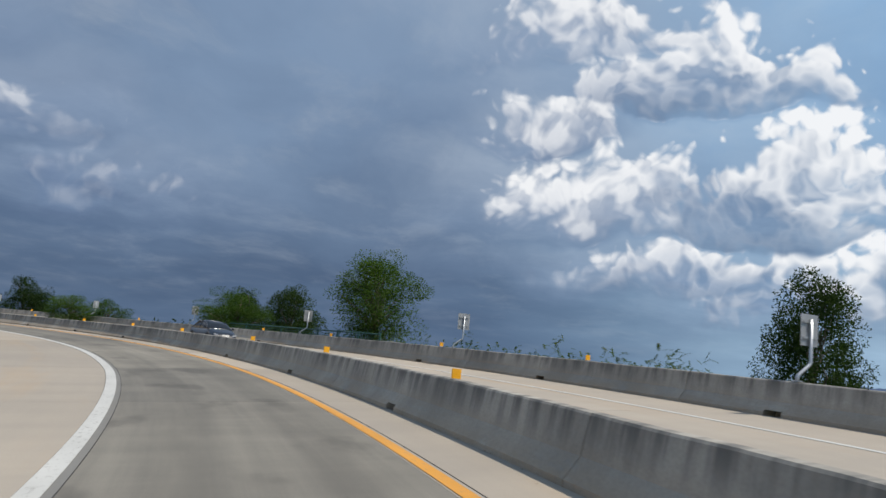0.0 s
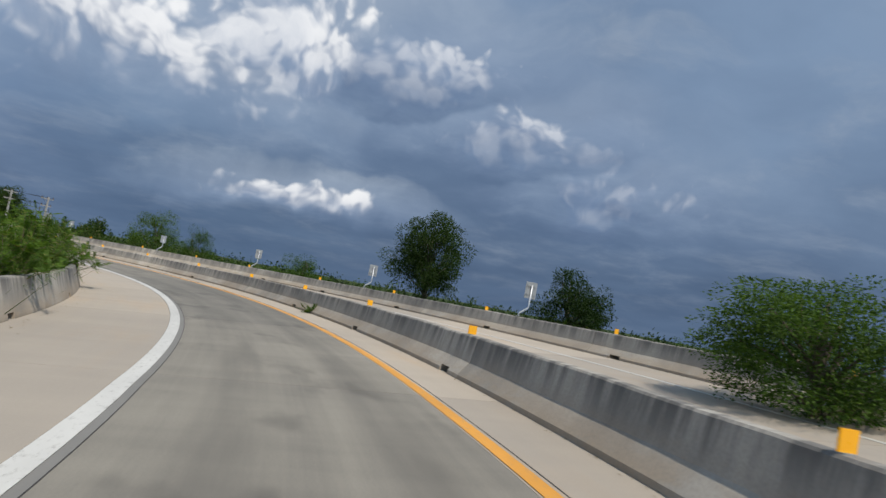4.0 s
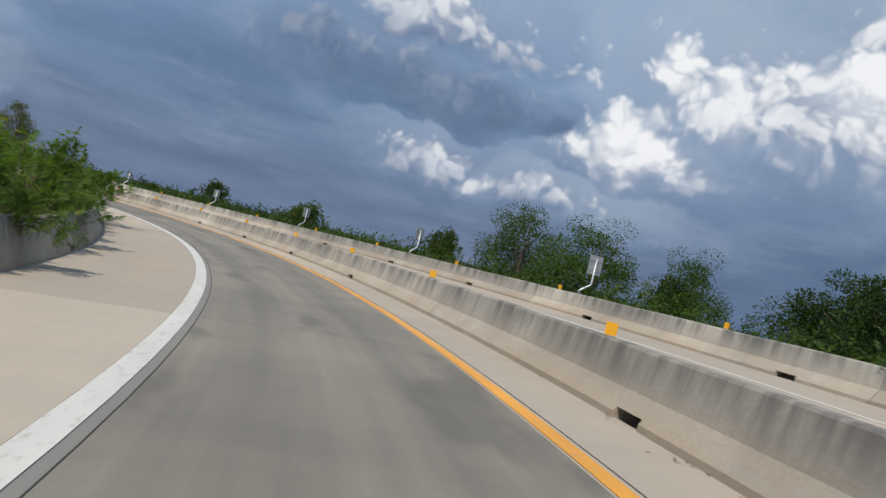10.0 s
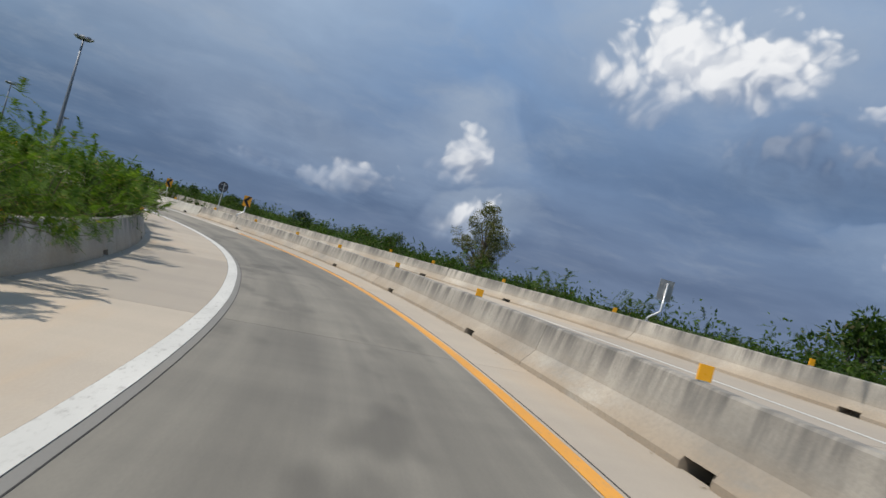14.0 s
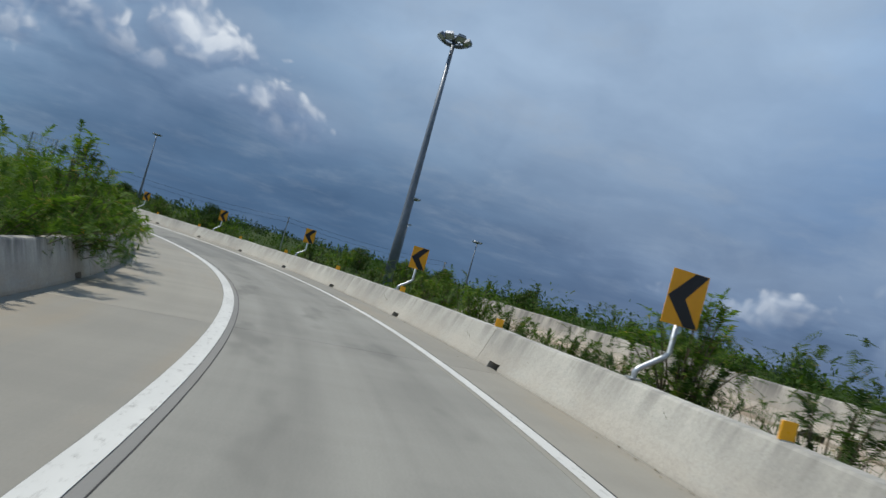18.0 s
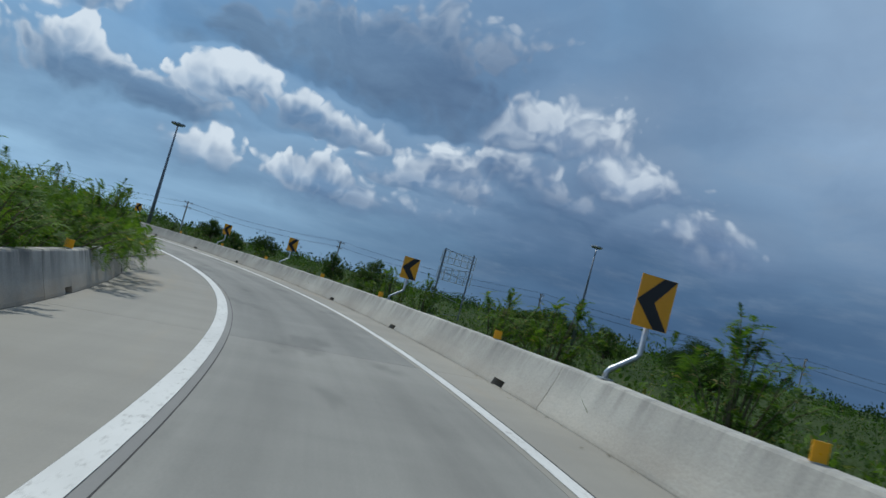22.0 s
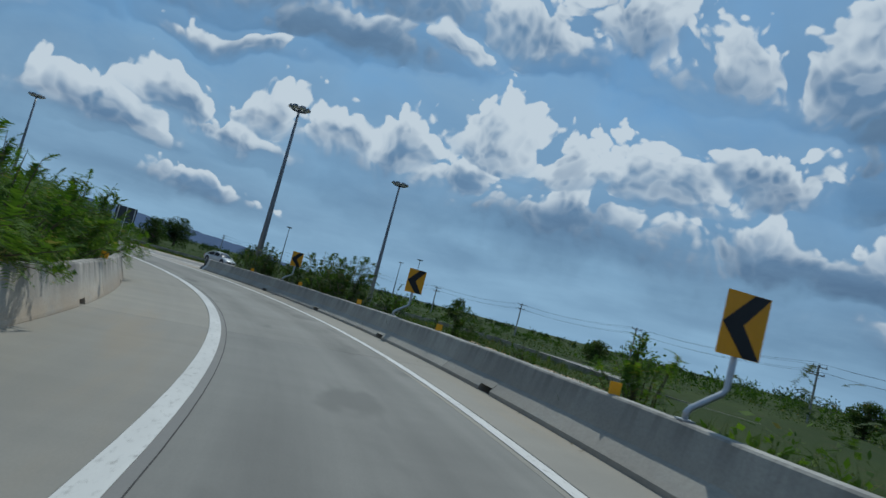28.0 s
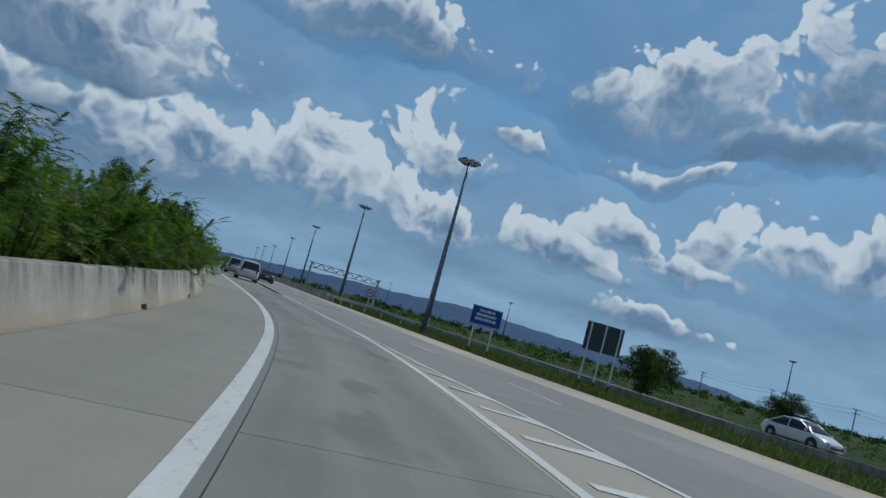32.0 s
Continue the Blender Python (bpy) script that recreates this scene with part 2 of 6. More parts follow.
    shade = w.mix(1.0, shade, w.mix(w.lin(veil, 0.35, 0.68), (0.84, 0.86, 0.89), (1.28, 1.23, 1.17)), "MULTIPLY")
    grim = w.lin(tone, -0.15, 0.25, 0.74, 1.0)
    shade = w.vec("SCALE", shade, scale=grim)
    puffs = w.mix(w.step(lit, -0.1, 1.05), shade, SKY["white"])
    # soft cloud that joins the heaps
    about = w.math("ADD", best, w.math("MULTIPLY_ADD", ruff, 2.4, -1.2))
    film_ = w.mix(w.math("MULTIPLY_ADD", tone, 0.75, 0.10, True), shade, w.mix(fair, SKY["veil_bright"], SKY["veil_fair"]))
    air = w.mix(w.math("MULTIPLY", w.step(about, -1.8, 0.6), w.math("MULTIPLY_ADD", fair, -0.14, 0.76)), air, film_)
    col = w.mix(w.math("MULTIPLY", cover, 0.90), air, puffs)
    col = w.mix(w.math("MULTIPLY", w.step(up, 0.08, 0.0), 0.5), col, low_air)
    w.link(col, bg.inputs[0])
    bg.inputs[1].default_value = SKY["power"]


SKY = dict(pale=(0.165, 0.245, 0.375), pale_low=(0.085, 0.135, 0.225), gleam=(0.36, 0.47, 0.62), veil_bright=(0.40, 0.475, 0.57), storm=(0.205, 0.318, 0.470), middle=(0.190, 0.310, 0.510), storm_low=(0.080, 0.142, 0.245), middle_low=(0.135, 0.190, 0.300), haze=(0.36, 0.53, 0.70), blue=(0.185, 0.395, 0.665),
           veil=(0.34, 0.40, 0.48), veil_fair=(0.38, 0.54, 0.70), heap_dark=(0.130, 0.208, 0.352), heap_shade=(0.185, 0.295, 0.450), white=(0.88, 0.90, 0.915), power=1.0)
build_sky()

# ---- materials ----


def material(name, rough=0.8, metal=0.0):
    m = bpy.data.materials.new(name)
    m.use_nodes = True
    b = m.node_tree.nodes["Principled BSDF"]
    b.inputs["Roughness"].default_value, b.inputs["Metallic"].default_value = rough, metal
    return m, Nodes(m.node_tree), b


def bump(w, b, height, dist=0.01, strength=0.5):
    nd = w.n("ShaderNodeBump")
    nd.inputs["Strength"].default_value, nd.inputs["Distance"].default_value = strength, dist
    w.put(nd.inputs["Height"], height)
    w.link(nd.outputs[0], b.inputs["Normal"])


def plain(name, col, rough=0.6, metal=0.0, vary=0.18, scale=6.0):
    """A paint or metal with faint blotches and scuffs."""
    m, w, b = material(name, rough, metal)
    co = w.n("ShaderNodeTexCoord").outputs["Object"]
    f = w.noise(co, scale, 6.0, 0.6)
    w.link(w.mix(w.lin(f, 0.3, 0.75), tuple(c * (1 - vary) for c in col), tuple(min(1, c * (1 + vary)) for c in col)), b.inputs["Base Color"])
    w.put(b.inputs["Roughness"], w.lin(w.noise(co, scale * 3, 3.0), 0.3, 0.7, max(0.05, rough - 0.12), min(1, rough + 0.12)))
    return m


def slab_concrete(name, light, dark, streak, tracks=False):
    """Cast road concrete, brushed along the way, with tyre wear and stains."""
    m, w, b = material(name, 0.85)
    u, v, _ = w.sep(w.n("ShaderNodeUVMap").outputs[0])
    co = w.comb(u, v, 0.0)
    broad = w.noise(co, 0.16, 4.0, 0.6)
    run = w.noise(w.comb(w.math("MULTIPLY", u, 0.10), w.math("MULTIPLY", v, 2.6), 3.0), 1.0, 5.0, 0.6)
    cross = w.noise(w.comb(w.math("MULTIPLY", u, 0.9), w.math("MULTIPLY", v, 0.22), 9.0), 1.0, 4.0, 0.62)
    fine = w.noise(co, 38.0, 3.0, 0.6)
    f = w.math("ADD", w.math("MULTIPLY", broad, 0.42), w.math("ADD", w.math("MULTIPLY", run, streak), w.math("MULTIPLY", cross, 0.34)))
    f = w.lin(f, 0.40, 0.40 + 0.30 + streak * 0.45)
    col = w.mix(f, dark, light)
    if tracks:
        near = w.math("MINIMUM", w.math("ABSOLUTE", w.math("SUBTRACT", v, 1.05)), w.math("ABSOLUTE", w.math("SUBTRACT", v, 2.65)))
        worn = w.math("MULTIPLY", w.step(near, 0.55, 0.1), w.lin(w.noise(w.comb(w.math("MULTIPLY", u, 0.25), v, 5.0), 1.2, 4.0), 0.35, 0.65, 0.25, 0.95))
        col = w.mix(w.math("MULTIPLY", worn, 0.45), col, tuple(c * 0.62 for c in dark))
        spot = w.step(w.noise(w.comb(w.math("MULTIPLY", u, 0.35), w.math("MULTIPLY", v, 0.8), 21.0), 1.0, 3.0, 0.5), 0.56, 0.68)
        col = w.mix(w.math("MULTIPLY", spot, 0.5), col, tuple(c * 0.55 for c in dark))
    else:
        rust = w.step(w.noise(w.comb(w.math("MULTIPLY", u, 0.12), w.math("MULTIPLY", v, 0.7), 31.0), 1.0, 5.0, 0.6), 0.50, 0.72)
        col = w.mix(w.math("MULTIPLY", rust, 0.45), col, (light[0] * 0.92, light[1] * 0.78, light[2] * 0.62))
    rnd = w.n("ShaderNodeObjectInfo").outputs["Random"]
    col = w.mix(1.0, col, w.mix(rnd, (0.84, 0.845, 0.85), (1.10, 1.09, 1.07)), "MULTIPLY")
    col = w.mix(w.math("MULTIPLY", w.lin(fine, 0.35, 0.7), 0.16), col, tuple(c * 0.6 for c in dark))
    w.link(col, b.inputs["Base Color"])
    groove = w.noise(w.comb(w.math("MULTIPLY", u, 55.0), w.math("MULTIPLY", v, 1.2), 0.0), 1.0, 2.0)
    bump(w, b, w.math("ADD", fine, w.math("MULTIPLY", groove, 0.6)), 0.004, 0.5)
    return m


lane_concrete = slab_concrete("lane_concrete", (0.315, 0.290, 0.240), (0.140, 0.130, 0.112), 0.46, True)
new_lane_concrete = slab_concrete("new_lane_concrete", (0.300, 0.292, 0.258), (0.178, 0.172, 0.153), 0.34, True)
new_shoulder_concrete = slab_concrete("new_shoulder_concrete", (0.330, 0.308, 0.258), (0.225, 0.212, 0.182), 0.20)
shoulder_concrete = slab_concrete("shoulder_concrete", (0.500, 0.430, 0.345), (0.370, 0.325, 0.270), 0.18)
highway_concrete = slab_concrete("highway_concrete", (0.275, 0.266, 0.242), (0.200, 0.192, 0.178), 0.28)


def barrier_concrete(name="barrier_concrete", runs_dark=0.84, pale=(0.50, 0.465, 0.405), dull=(0.255, 0.240, 0.212), mud=0.7):
    """Weathered cast concrete: pale, with dark runs down from the top and rubbed scuffs."""
    m, w, b = material(name, 0.9)
    u, v, _ = w.sep(w.n("ShaderNodeUVMap").outputs[0])
    ob = w.n("ShaderNodeObjectInfo").outputs["Random"]
    shift = w.math("MULTIPLY", ob, 40.0)
    co = w.comb(u, v, shift)
    broad = w.noise(co, 0.45, 5.0, 0.62)
    runs = w.noise(w.comb(w.math("MULTIPLY", u, 3.2), w.math("MULTIPLY", v, 0.35), shift), 1.0, 6.0, 0.66)
    grime = w.noise(w.comb(w.math("MULTIPLY", u, 0.55), w.math("MULTIPLY", v, 2.2), 7.0), 1.0, 6.0, 0.7)
    fine = w.noise(co, 30.0, 4.0, 0.65)
    col = w.mix(w.lin(broad, 0.34, 0.66), dull, pale)
    fall = w.math("MULTIPLY", w.step(runs, 0.40, 0.62), w.lin(v, 0.24, 0.70, 0.06, 1.0))
    col = w.mix(w.math("MULTIPLY", fall, runs_dark), col, (0.105, 0.102, 0.098))
    foot = w.math("MULTIPLY", w.step(grime, 0.30, 0.55), w.lin(v, 0.46, 0.10, 0.0, 0.95))
    col = w.mix(w.math("MULTIPLY", foot, mud), col, (0.370, 0.285, 0.195))
    col = w.mix(w.math("MULTIPLY", w.lin(fine, 0.42, 0.75), 0.35), col, (0.16, 0.155, 0.145))
    col = w.mix(1.0, col, w.mix(ob, (0.82, 0.82, 0.82), (1.1, 1.09, 1.07)), "MULTIPLY")
    w.link(col, b.inputs["Base Color"])
    bump(w, b, w.math("ADD", fine, w.math("MULTIPLY", broad, 2.0)), 0.008, 0.5)
    return m


barrier_mat = barrier_concrete()
new_barrier_mat = barrier_concrete("newer_barrier_concrete", 0.52, (0.455, 0.442, 0.395), (0.31, 0.300, 0.270), 0.22)


def road_paint(name, col, worn):
    m, w, b = material(name, 0.6)
    u, v, _ = w.sep(w.n("ShaderNodeUVMap").outputs[0])
    f = w.noise(w.comb(u, w.math("MULTIPLY", v, 2.0), 0.0), 6.0, 8.0, 0.72)
    g = w.noise(w.comb(w.math("MULTIPLY", u, 0.4), v, 0.0), 1.3, 4.0)
    c = w.mix(w.lin(g, 0.3, 0.7), col, tuple(x * 0.82 for x in col))
    w.link(w.mix(w.math("MULTIPLY", w.step(f, 0.52, 0.70), worn), c, (0.24, 0.225, 0.20)), b.inputs["Base Color"])
    bump(w, b, f, 0.003, 0.4)
    return m


white_paint = road_paint("white_road_paint", (0.60, 0.59, 0.55), 0.75)
yellow_paint = road_paint("orange_road_paint", (0.72, 0.33, 0.045), 0.5)
tar = plain("joint_tar", (0.035, 0.033, 0.031), 0.9)
void = plain("under_concrete", (0.06, 0.057, 0.053), 0.95)
galvanised = plain("galvanised_steel", (0.46, 0.48, 0.50), 0.42, 0.75, 0.15, 9.0)
pole_steel = plain("grey_pole_steel", (0.20, 0.22, 0.25), 0.5, 0.5, 0.12, 2.0)
sign_yellow = plain("yellow_sheeting", (0.80, 0.36, 0.012), 0.38, 0.0, 0.06, 4.0)
sign_black = plain("black_sheeting", (0.014, 0.014, 0.016), 0.42)
sign_back = plain("sign_back_aluminium", (0.40, 0.41, 0.42), 0.5, 0.55, 0.12, 5.0)
sign_dark = plain("dark_sign_back", (0.055, 0.062, 0.075), 0.55)
sign_blue = plain("blue_sheeting", (0.012, 0.06, 0.34), 0.4)
sign_white = plain("white_sheeting", (0.78, 0.78, 0.76), 0.45)
sign_red = plain("red_sheeting", (0.55, 0.03, 0.03), 0.45)
reflector_mat = plain("amber_reflector", (0.90, 0.42, 0.015), 0.35, 0.0, 0.05)
black_paint = plain("black_paint", (0.03, 0.03, 0.032), 0.6)
pole_concrete = plain("pole_concrete", (0.36, 0.345, 0.32), 0.85, 0.0, 0.2, 3.0)
wire_mat = plain("wire_rubber", (0.02, 0.02, 0.022), 0.6)
insulator_mat = plain("brown_ceramic", (0.06, 0.035, 0.025), 0.3)
lamp_glass = plain("lamp_glass", (0.55, 0.57, 0.6), 0.15)
bark = plain("bark", (0.115, 0.09, 0.068), 0.95, 0.0, 0.4, 5.0)
stem_mat = plain("green_stem", (0.10, 0.085, 0.045), 0.9, 0.0, 0.3, 8.0)
fence_green = plain("green_fence_paint", (0.02, 0.085, 0.07), 0.55)


def leaf(name, dark, light, dry=None):
    """Foliage: each leaf its own green, light coming through."""
    m, w, b = material(name, 0.75)
    b.inputs["Specular IOR Level"].default_value = 0.22
    r = w.n("ShaderNodeNewGeometry").outputs["Random Per Island"]
    o = w.n("ShaderNodeObjectInfo").outputs["Random"]
    col = w.mix(r, dark, light)
    if dry:
        col = w.mix(w.step(r, 0.93, 0.97), col, dry)
    col = w.mix(1.0, col, w.mix(o, (0.72, 0.78, 0.70), (1.18, 1.10, 1.0)), "MULTIPLY")
    w.link(col, b.inputs["Base Color"])
    tr = w.n("ShaderNodeBsdfTranslucent")
    w.link(w.mix(1.0, col, (1.25, 1.35, 0.6), "MULTIPLY"), tr.inputs[0])
    mixer = w.n("ShaderNodeMixShader")
    mixer.inputs[0].default_value = 0.40
    w.link(b.outputs[0], mixer.inputs[1])
    w.link(tr.outputs[0], mixer.inputs[2])
    w.link(mixer.outputs[0], m.node_tree.nodes["Material Output"].inputs[0])
    return m


leaf_shrub = leaf("shrub_leaf", (0.040, 0.088, 0.013), (0.125, 0.205, 0.030), (0.22, 0.19, 0.07))
leaf_scrub = leaf("scrub_leaf", (0.020, 0.046, 0.011), (0.070, 0.118, 0.026), (0.20, 0.18, 0.10))
leaf_dark = leaf("dark_leaf", (0.013, 0.032, 0.009), (0.045, 0.080, 0.018))
leaf_mid = leaf("mid_leaf", (0.026, 0.060, 0.011), (0.085, 0.150, 0.026))
leaf_pale = leaf("pale_leaf", (0.060, 0.075, 0.038), (0.170, 0.180, 0.105))
leaf_grass = leaf("grass_blade", (0.030, 0.056, 0.012), (0.095, 0.128, 0.032), (0.27, 0.22, 0.11))
leaf_far = leaf("far_leaf", (0.014, 0.034, 0.014), (0.042, 0.07, 0.026))


def earth():
    m, w, b = material("earth_and_grass", 0.95)
    b.inputs["Specular IOR Level"].default_value = 0.08
    co = w.n("ShaderNodeTexCoord").outputs["Object"]
    a = w.noise(co, 0.05, 6.0, 0.62)
    c = w.noise(co, 0.9, 7.0, 0.7)
    f = w.noise(co, 12.0, 4.0, 0.7)
    col = w.mix(w.lin(a, 0.35, 0.65), (0.026, 0.044, 0.013), (0.052, 0.072, 0.022))
    col = w.mix(w.step(c, 0.56, 0.70), col, (0.100, 0.072, 0.043))
    col = w.mix(w.math("MULTIPLY", w.lin(f, 0.35, 0.7), 0.55), col, (0.028, 0.046, 0.012))
    w.link(col, b.inputs["Base Color"])
    bump(w, b, w.math("ADD", c, f), 0.08, 0.8)
    return m


earth_mat = earth()


def hazed_hill_material():
    m, w, b = material("hazed_wooded_hill", 1.0)
    co = w.n("ShaderNodeTexCoord").outputs["Object"]
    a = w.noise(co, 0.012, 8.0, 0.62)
    # the blue is distance haze, put into the hill's base colour
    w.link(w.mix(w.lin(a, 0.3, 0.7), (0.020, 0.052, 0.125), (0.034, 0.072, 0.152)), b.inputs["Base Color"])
    bump(w, b, a, 20.0, 0.4)
    return m


hazed_hill_mat = hazed_hill_material()


# ---- the way the ramp runs: bend in hundredths per metre every 30 m, fall and bank ----
BEND = (0.922, 0.887, 1.094, 1.372, 1.255, 1.431, 1.204, 1.397, 1.328, 1.307, 1.319, 1.235, 1.443, 1.468)
BEND_AT = tuple(30.0 * i for i in range(14)) + (402.0, 412.0, 424.0, 438.0, 456.0)
BEND = BEND + (1.45, 0.45, 0.75, 0.32, 0.0)
STEP = 0.5
S_FIRST = -40.0
S = np.arange(S_FIRST, 900.0, STEP)
k_ = np.interp(S, BEND_AT, BEND) / 100.0
TURN = np.concatenate([[0.0], np.cumsum((k_[1:] + k_[:-1]) / 2 * STEP)])
I0 = int(-S_FIRST / STEP)
TURN += 0.265 - TURN[I0]
mid_ = (TURN[1:] + TURN[:-1]) / 2
CX = np.concatenate([[0.0], np.cumsum(-np.sin(mid_) * STEP)])
CY = np.concatenate([[0.0], np.cumsum(np.cos(mid_) * STEP)])
CX += -1.331 - CX[I0]
CY += -0.395 - CY[I0]
# fine shifts of the ramp to its right and upwards, every 12 m
KNOTS = 12.0 * np.arange(40)
ASIDE = (0.422, 0.438, 0.433, 0.302, 0.058, -0.178, -0.289, -0.244, -0.158, -0.139, -0.091, -0.067, -0.091, -0.128, -0.088, -0.046, -0.025, -0.017, 0.066, 0.115, 0.093, 0.035, -0.066, -0.153, -0.261, -0.282, -0.225, -0.105, -0.015, 0.018, -0.029, -0.103, -0.193, -0.212, -0.118, -0.116, -0.149, -0.160, -0.158, -0.151)
RISE = (-0.038, -0.032, -0.029, -0.033, -0.045, -0.057, -0.052, -0.038, -0.024, -0.006, 0.019, 0.035, 0.039, 0.052, 0.070, 0.079, 0.073, 0.071, 0.083, 0.091, 0.090, 0.069, 0.036, 0.009, -0.020, -0.025, -0.009, 0.027, 0.066, 0.093, 0.102, 0.095, 0.084, 0.077, 0.065, 0.041, 0.014, -0.005, -0.015, -0.024)
CX += np.interp(S, KNOTS, ASIDE) * np.cos(TURN)
CY += np.interp(S, KNOTS, ASIDE) * np.sin(TURN)
FALL = (-5.991667e-10, 6.287668e-07, -2.156219e-04, 1.810700e-02, 6.838956e-02)


# the whole cross-section grows slimmer along the way: its gauge every 24 m
GAUGE = (1.138, 1.139, 1.126, 1.086, 1.036, 0.982, 0.944, 0.929, 0.921, 0.918, 0.929, 0.934, 0.940, 0.936, 0.921, 0.907, 0.896, 0.901, 0.914, 0.931)


def gauge(s):
    return np.interp(s, 24.0 * np.arange(20), GAUGE)


def grade(s):
    s = np.asarray(s, float)
    z = np.polyval(FALL, np.clip(s, 0, 406))
    return z - 0.003 * np.clip(s - 406, 0, 34) + np.interp(s, KNOTS, RISE)


def bank(s):
    return np.interp(s, (347, 406, 440, 470), (0.0634, 0.0356, 0.004, -0.012))


def P(s, o, h=0.0):
    """A point s metres along the left white line, o to its right, h over the road."""
    s = np.asarray(s, float)
    o, h = np.asarray(o, float) * gauge(s), np.asarray(h, float) * gauge(s)
    x, y, t = np.interp(s, S, CX), np.interp(s, S, CY), np.interp(s, S, TURN)
    z = grade(s) + bank(s) * o + h
    return np.stack([x + o * np.cos(t), y + o * np.sin(t), z + 0 * x], -1)


def turn_at(s):
    return float(np.interp(s, S, TURN))


# the highway that the ramp joins: straight, from the tip of the gore
HW_TURN = turn_at(456.0)
HW_DIR = np.array((-math.sin(HW_TURN), math.cos(HW_TURN)))
TIP = P(454.0, 4.15) - np.append(HW_DIR * 16.0, 0.0)
HW_SIDE = np.array((math.cos(HW_TURN), math.sin(HW_TURN)))


def sway(u):
    """How far the highway's edge line stands off its straight course."""
    return np.interp(u, (-80.0, -40.0, -22.0, -3.0, 30.0), (-0.5, -2.4, -1.5, -0.6, 0.0))


def climb(u):
    return np.interp(u, (-120.0, -60.0, -47.0, -38.0, 0.0), (-1.2, -0.45, 0.40, 0.39, 0.0))


def H(u, w, h=0.0):
    u, w = np.asarray(u, float), np.asarray(w, float)
    z = TIP[2] + climb(u) - 0.008 * np.clip(w, 0, 40) + h
    w = w + sway(u)
    return np.stack([TIP[0] + u * HW_DIR[0] + w * HW_SIDE[0], TIP[1] + u * HW_DIR[1] + w * HW_SIDE[1], z + 0 * w], -1)


def to_highway(x, y):
    dx, dy = np.asarray(x) - TIP[0], np.asarray(y) - TIP[1]
    u = dx * HW_DIR[0] + dy * HW_DIR[1]
    return u, dx * HW_SIDE[0] + dy * HW_SIDE[1] - sway(u)


def road_edge(u):
    """The highway's outer edge, where the median begins."""
    return np.interp(u, (-10.0, 40.0), (9.7, 8.3))


NEAR = np.arange(0, len(S), 4)
NEAR = NEAR[(S[NEAR] > -6) & (S[NEAR] < 520)]


def to_ramp(x, y):
    x, y = np.ravel(x), np.ravel(y)
    best = np.empty(len(x), int)
    for i in range(0, len(x), 4000):
        d = (x[i:i + 4000, None] - CX[NEAR]) ** 2 + (y[i:i + 4000, None] - CY[NEAR]) ** 2
        best[i:i + 4000] = NEAR[d.argmin(1)]
    t = TURN[best]
    dx, dy = x - CX[best], y - CY[best]
    along = S[best] + (-dx * np.sin(t) + dy * np.cos(t))
    return along, (dx * np.cos(t) + dy * np.sin(t)) / gauge(along)


def outer_edge(s):
    """Offset of the far barrier's foot, beyond the carriageway that comes the other way."""
    return np.interp(s, (0, 60, 120, 180, 210, 236, 252, 285), (12.64, 12.67, 12.5, 12.4, 12.35, 10.07, 9.8, 14.1))


BASE = -2.9


def soil(x, y):
    """Height of the open ground: banks up to the ramp and the highway, flat plain beyond."""
    x, y = np.ravel(np.asarray(x, float)), np.ravel(np.asarray(y, float))
    s, o = to_ramp(x, y)
    right = np.where(s < 263, outer_edge(s) + 0.5, 5.5)
    right = np.where(s > 398, 4.0, right)
    sc = np.clip(s, -4, 520)
    road = grade(sc) + bank(sc) * np.clip(o, -3.2, 13.0)
    gap = np.maximum(np.maximum(o - right, -3.2 - o), 0) + np.maximum(np.abs(s - sc) - 1.0, 0)
    inner = (o < -3.0) & (s > 0)
    z1 = road - np.where(gap > 0, 0.22, 0.45) - np.clip(gap - 0.8, 0, None) * np.where(inner, 0.05, 0.22)
    u, w = to_highway(x, y)
    off = np.maximum(np.maximum(w - 38.0, -2.0 - w), 0)
    z2 = TIP[2] + climb(u) - 0.008 * np.clip(w, 0, 30) - np.where((w > -1) & (w < road_edge(u) + 0.1), 0.40, np.where((w > 22.5) & (w < 34.5), 0.55, 0.16)) - 0.10 * off
    z2 = np.where(s < 400, z2 - 0.5 * np.clip(-2.0 - w, 0, 8), z2)
    bumps = 0.10 * np.sin(x * 0.13 + 1.3 * np.sin(y * 0.07)) + 0.07 * np.sin(y * 0.19 + x * 0.05)
    return np.maximum(np.maximum(z1, z2), BASE + np.where(np.minimum(gap, off) > 3, bumps, 0))


# ---- making meshes ----


def mesh(name, verts, faces, mat, uv=None, smooth=False):
    me = bpy.data.meshes.new(name)
    me.from_pydata([tuple(v) for v in np.asarray(verts, float).tolist()], [], faces)
    for m in (mat if isinstance(mat, (list, tuple)) else (mat,)):
        me.materials.append(m)
    if uv is not None:
        lay = me.uv_layers.new(name="UVMap")
        idx = np.empty(len(me.loops), int)
        me.loops.foreach_get("vertex_index", idx)
        lay.data.foreach_set("uv", np.asarray(uv, float)[idx].ravel())
    if smooth:
        me.polygons.foreach_set("use_smooth", [True] * len(me.polygons))
    me.update()
    return me


def part(name, me, parent, label=""):
    """Links a mesh as one object under a thing or a part."""
    ob = new(name, me)
    ob.parent = parent
    return tagged(ob, label)


def thing(name, label, category, group="", place=None, kind=""):
    ob = new(name)
    if place is not None:
        ob.matrix_world = place
    return tagged(ob, label, category, group, kind)


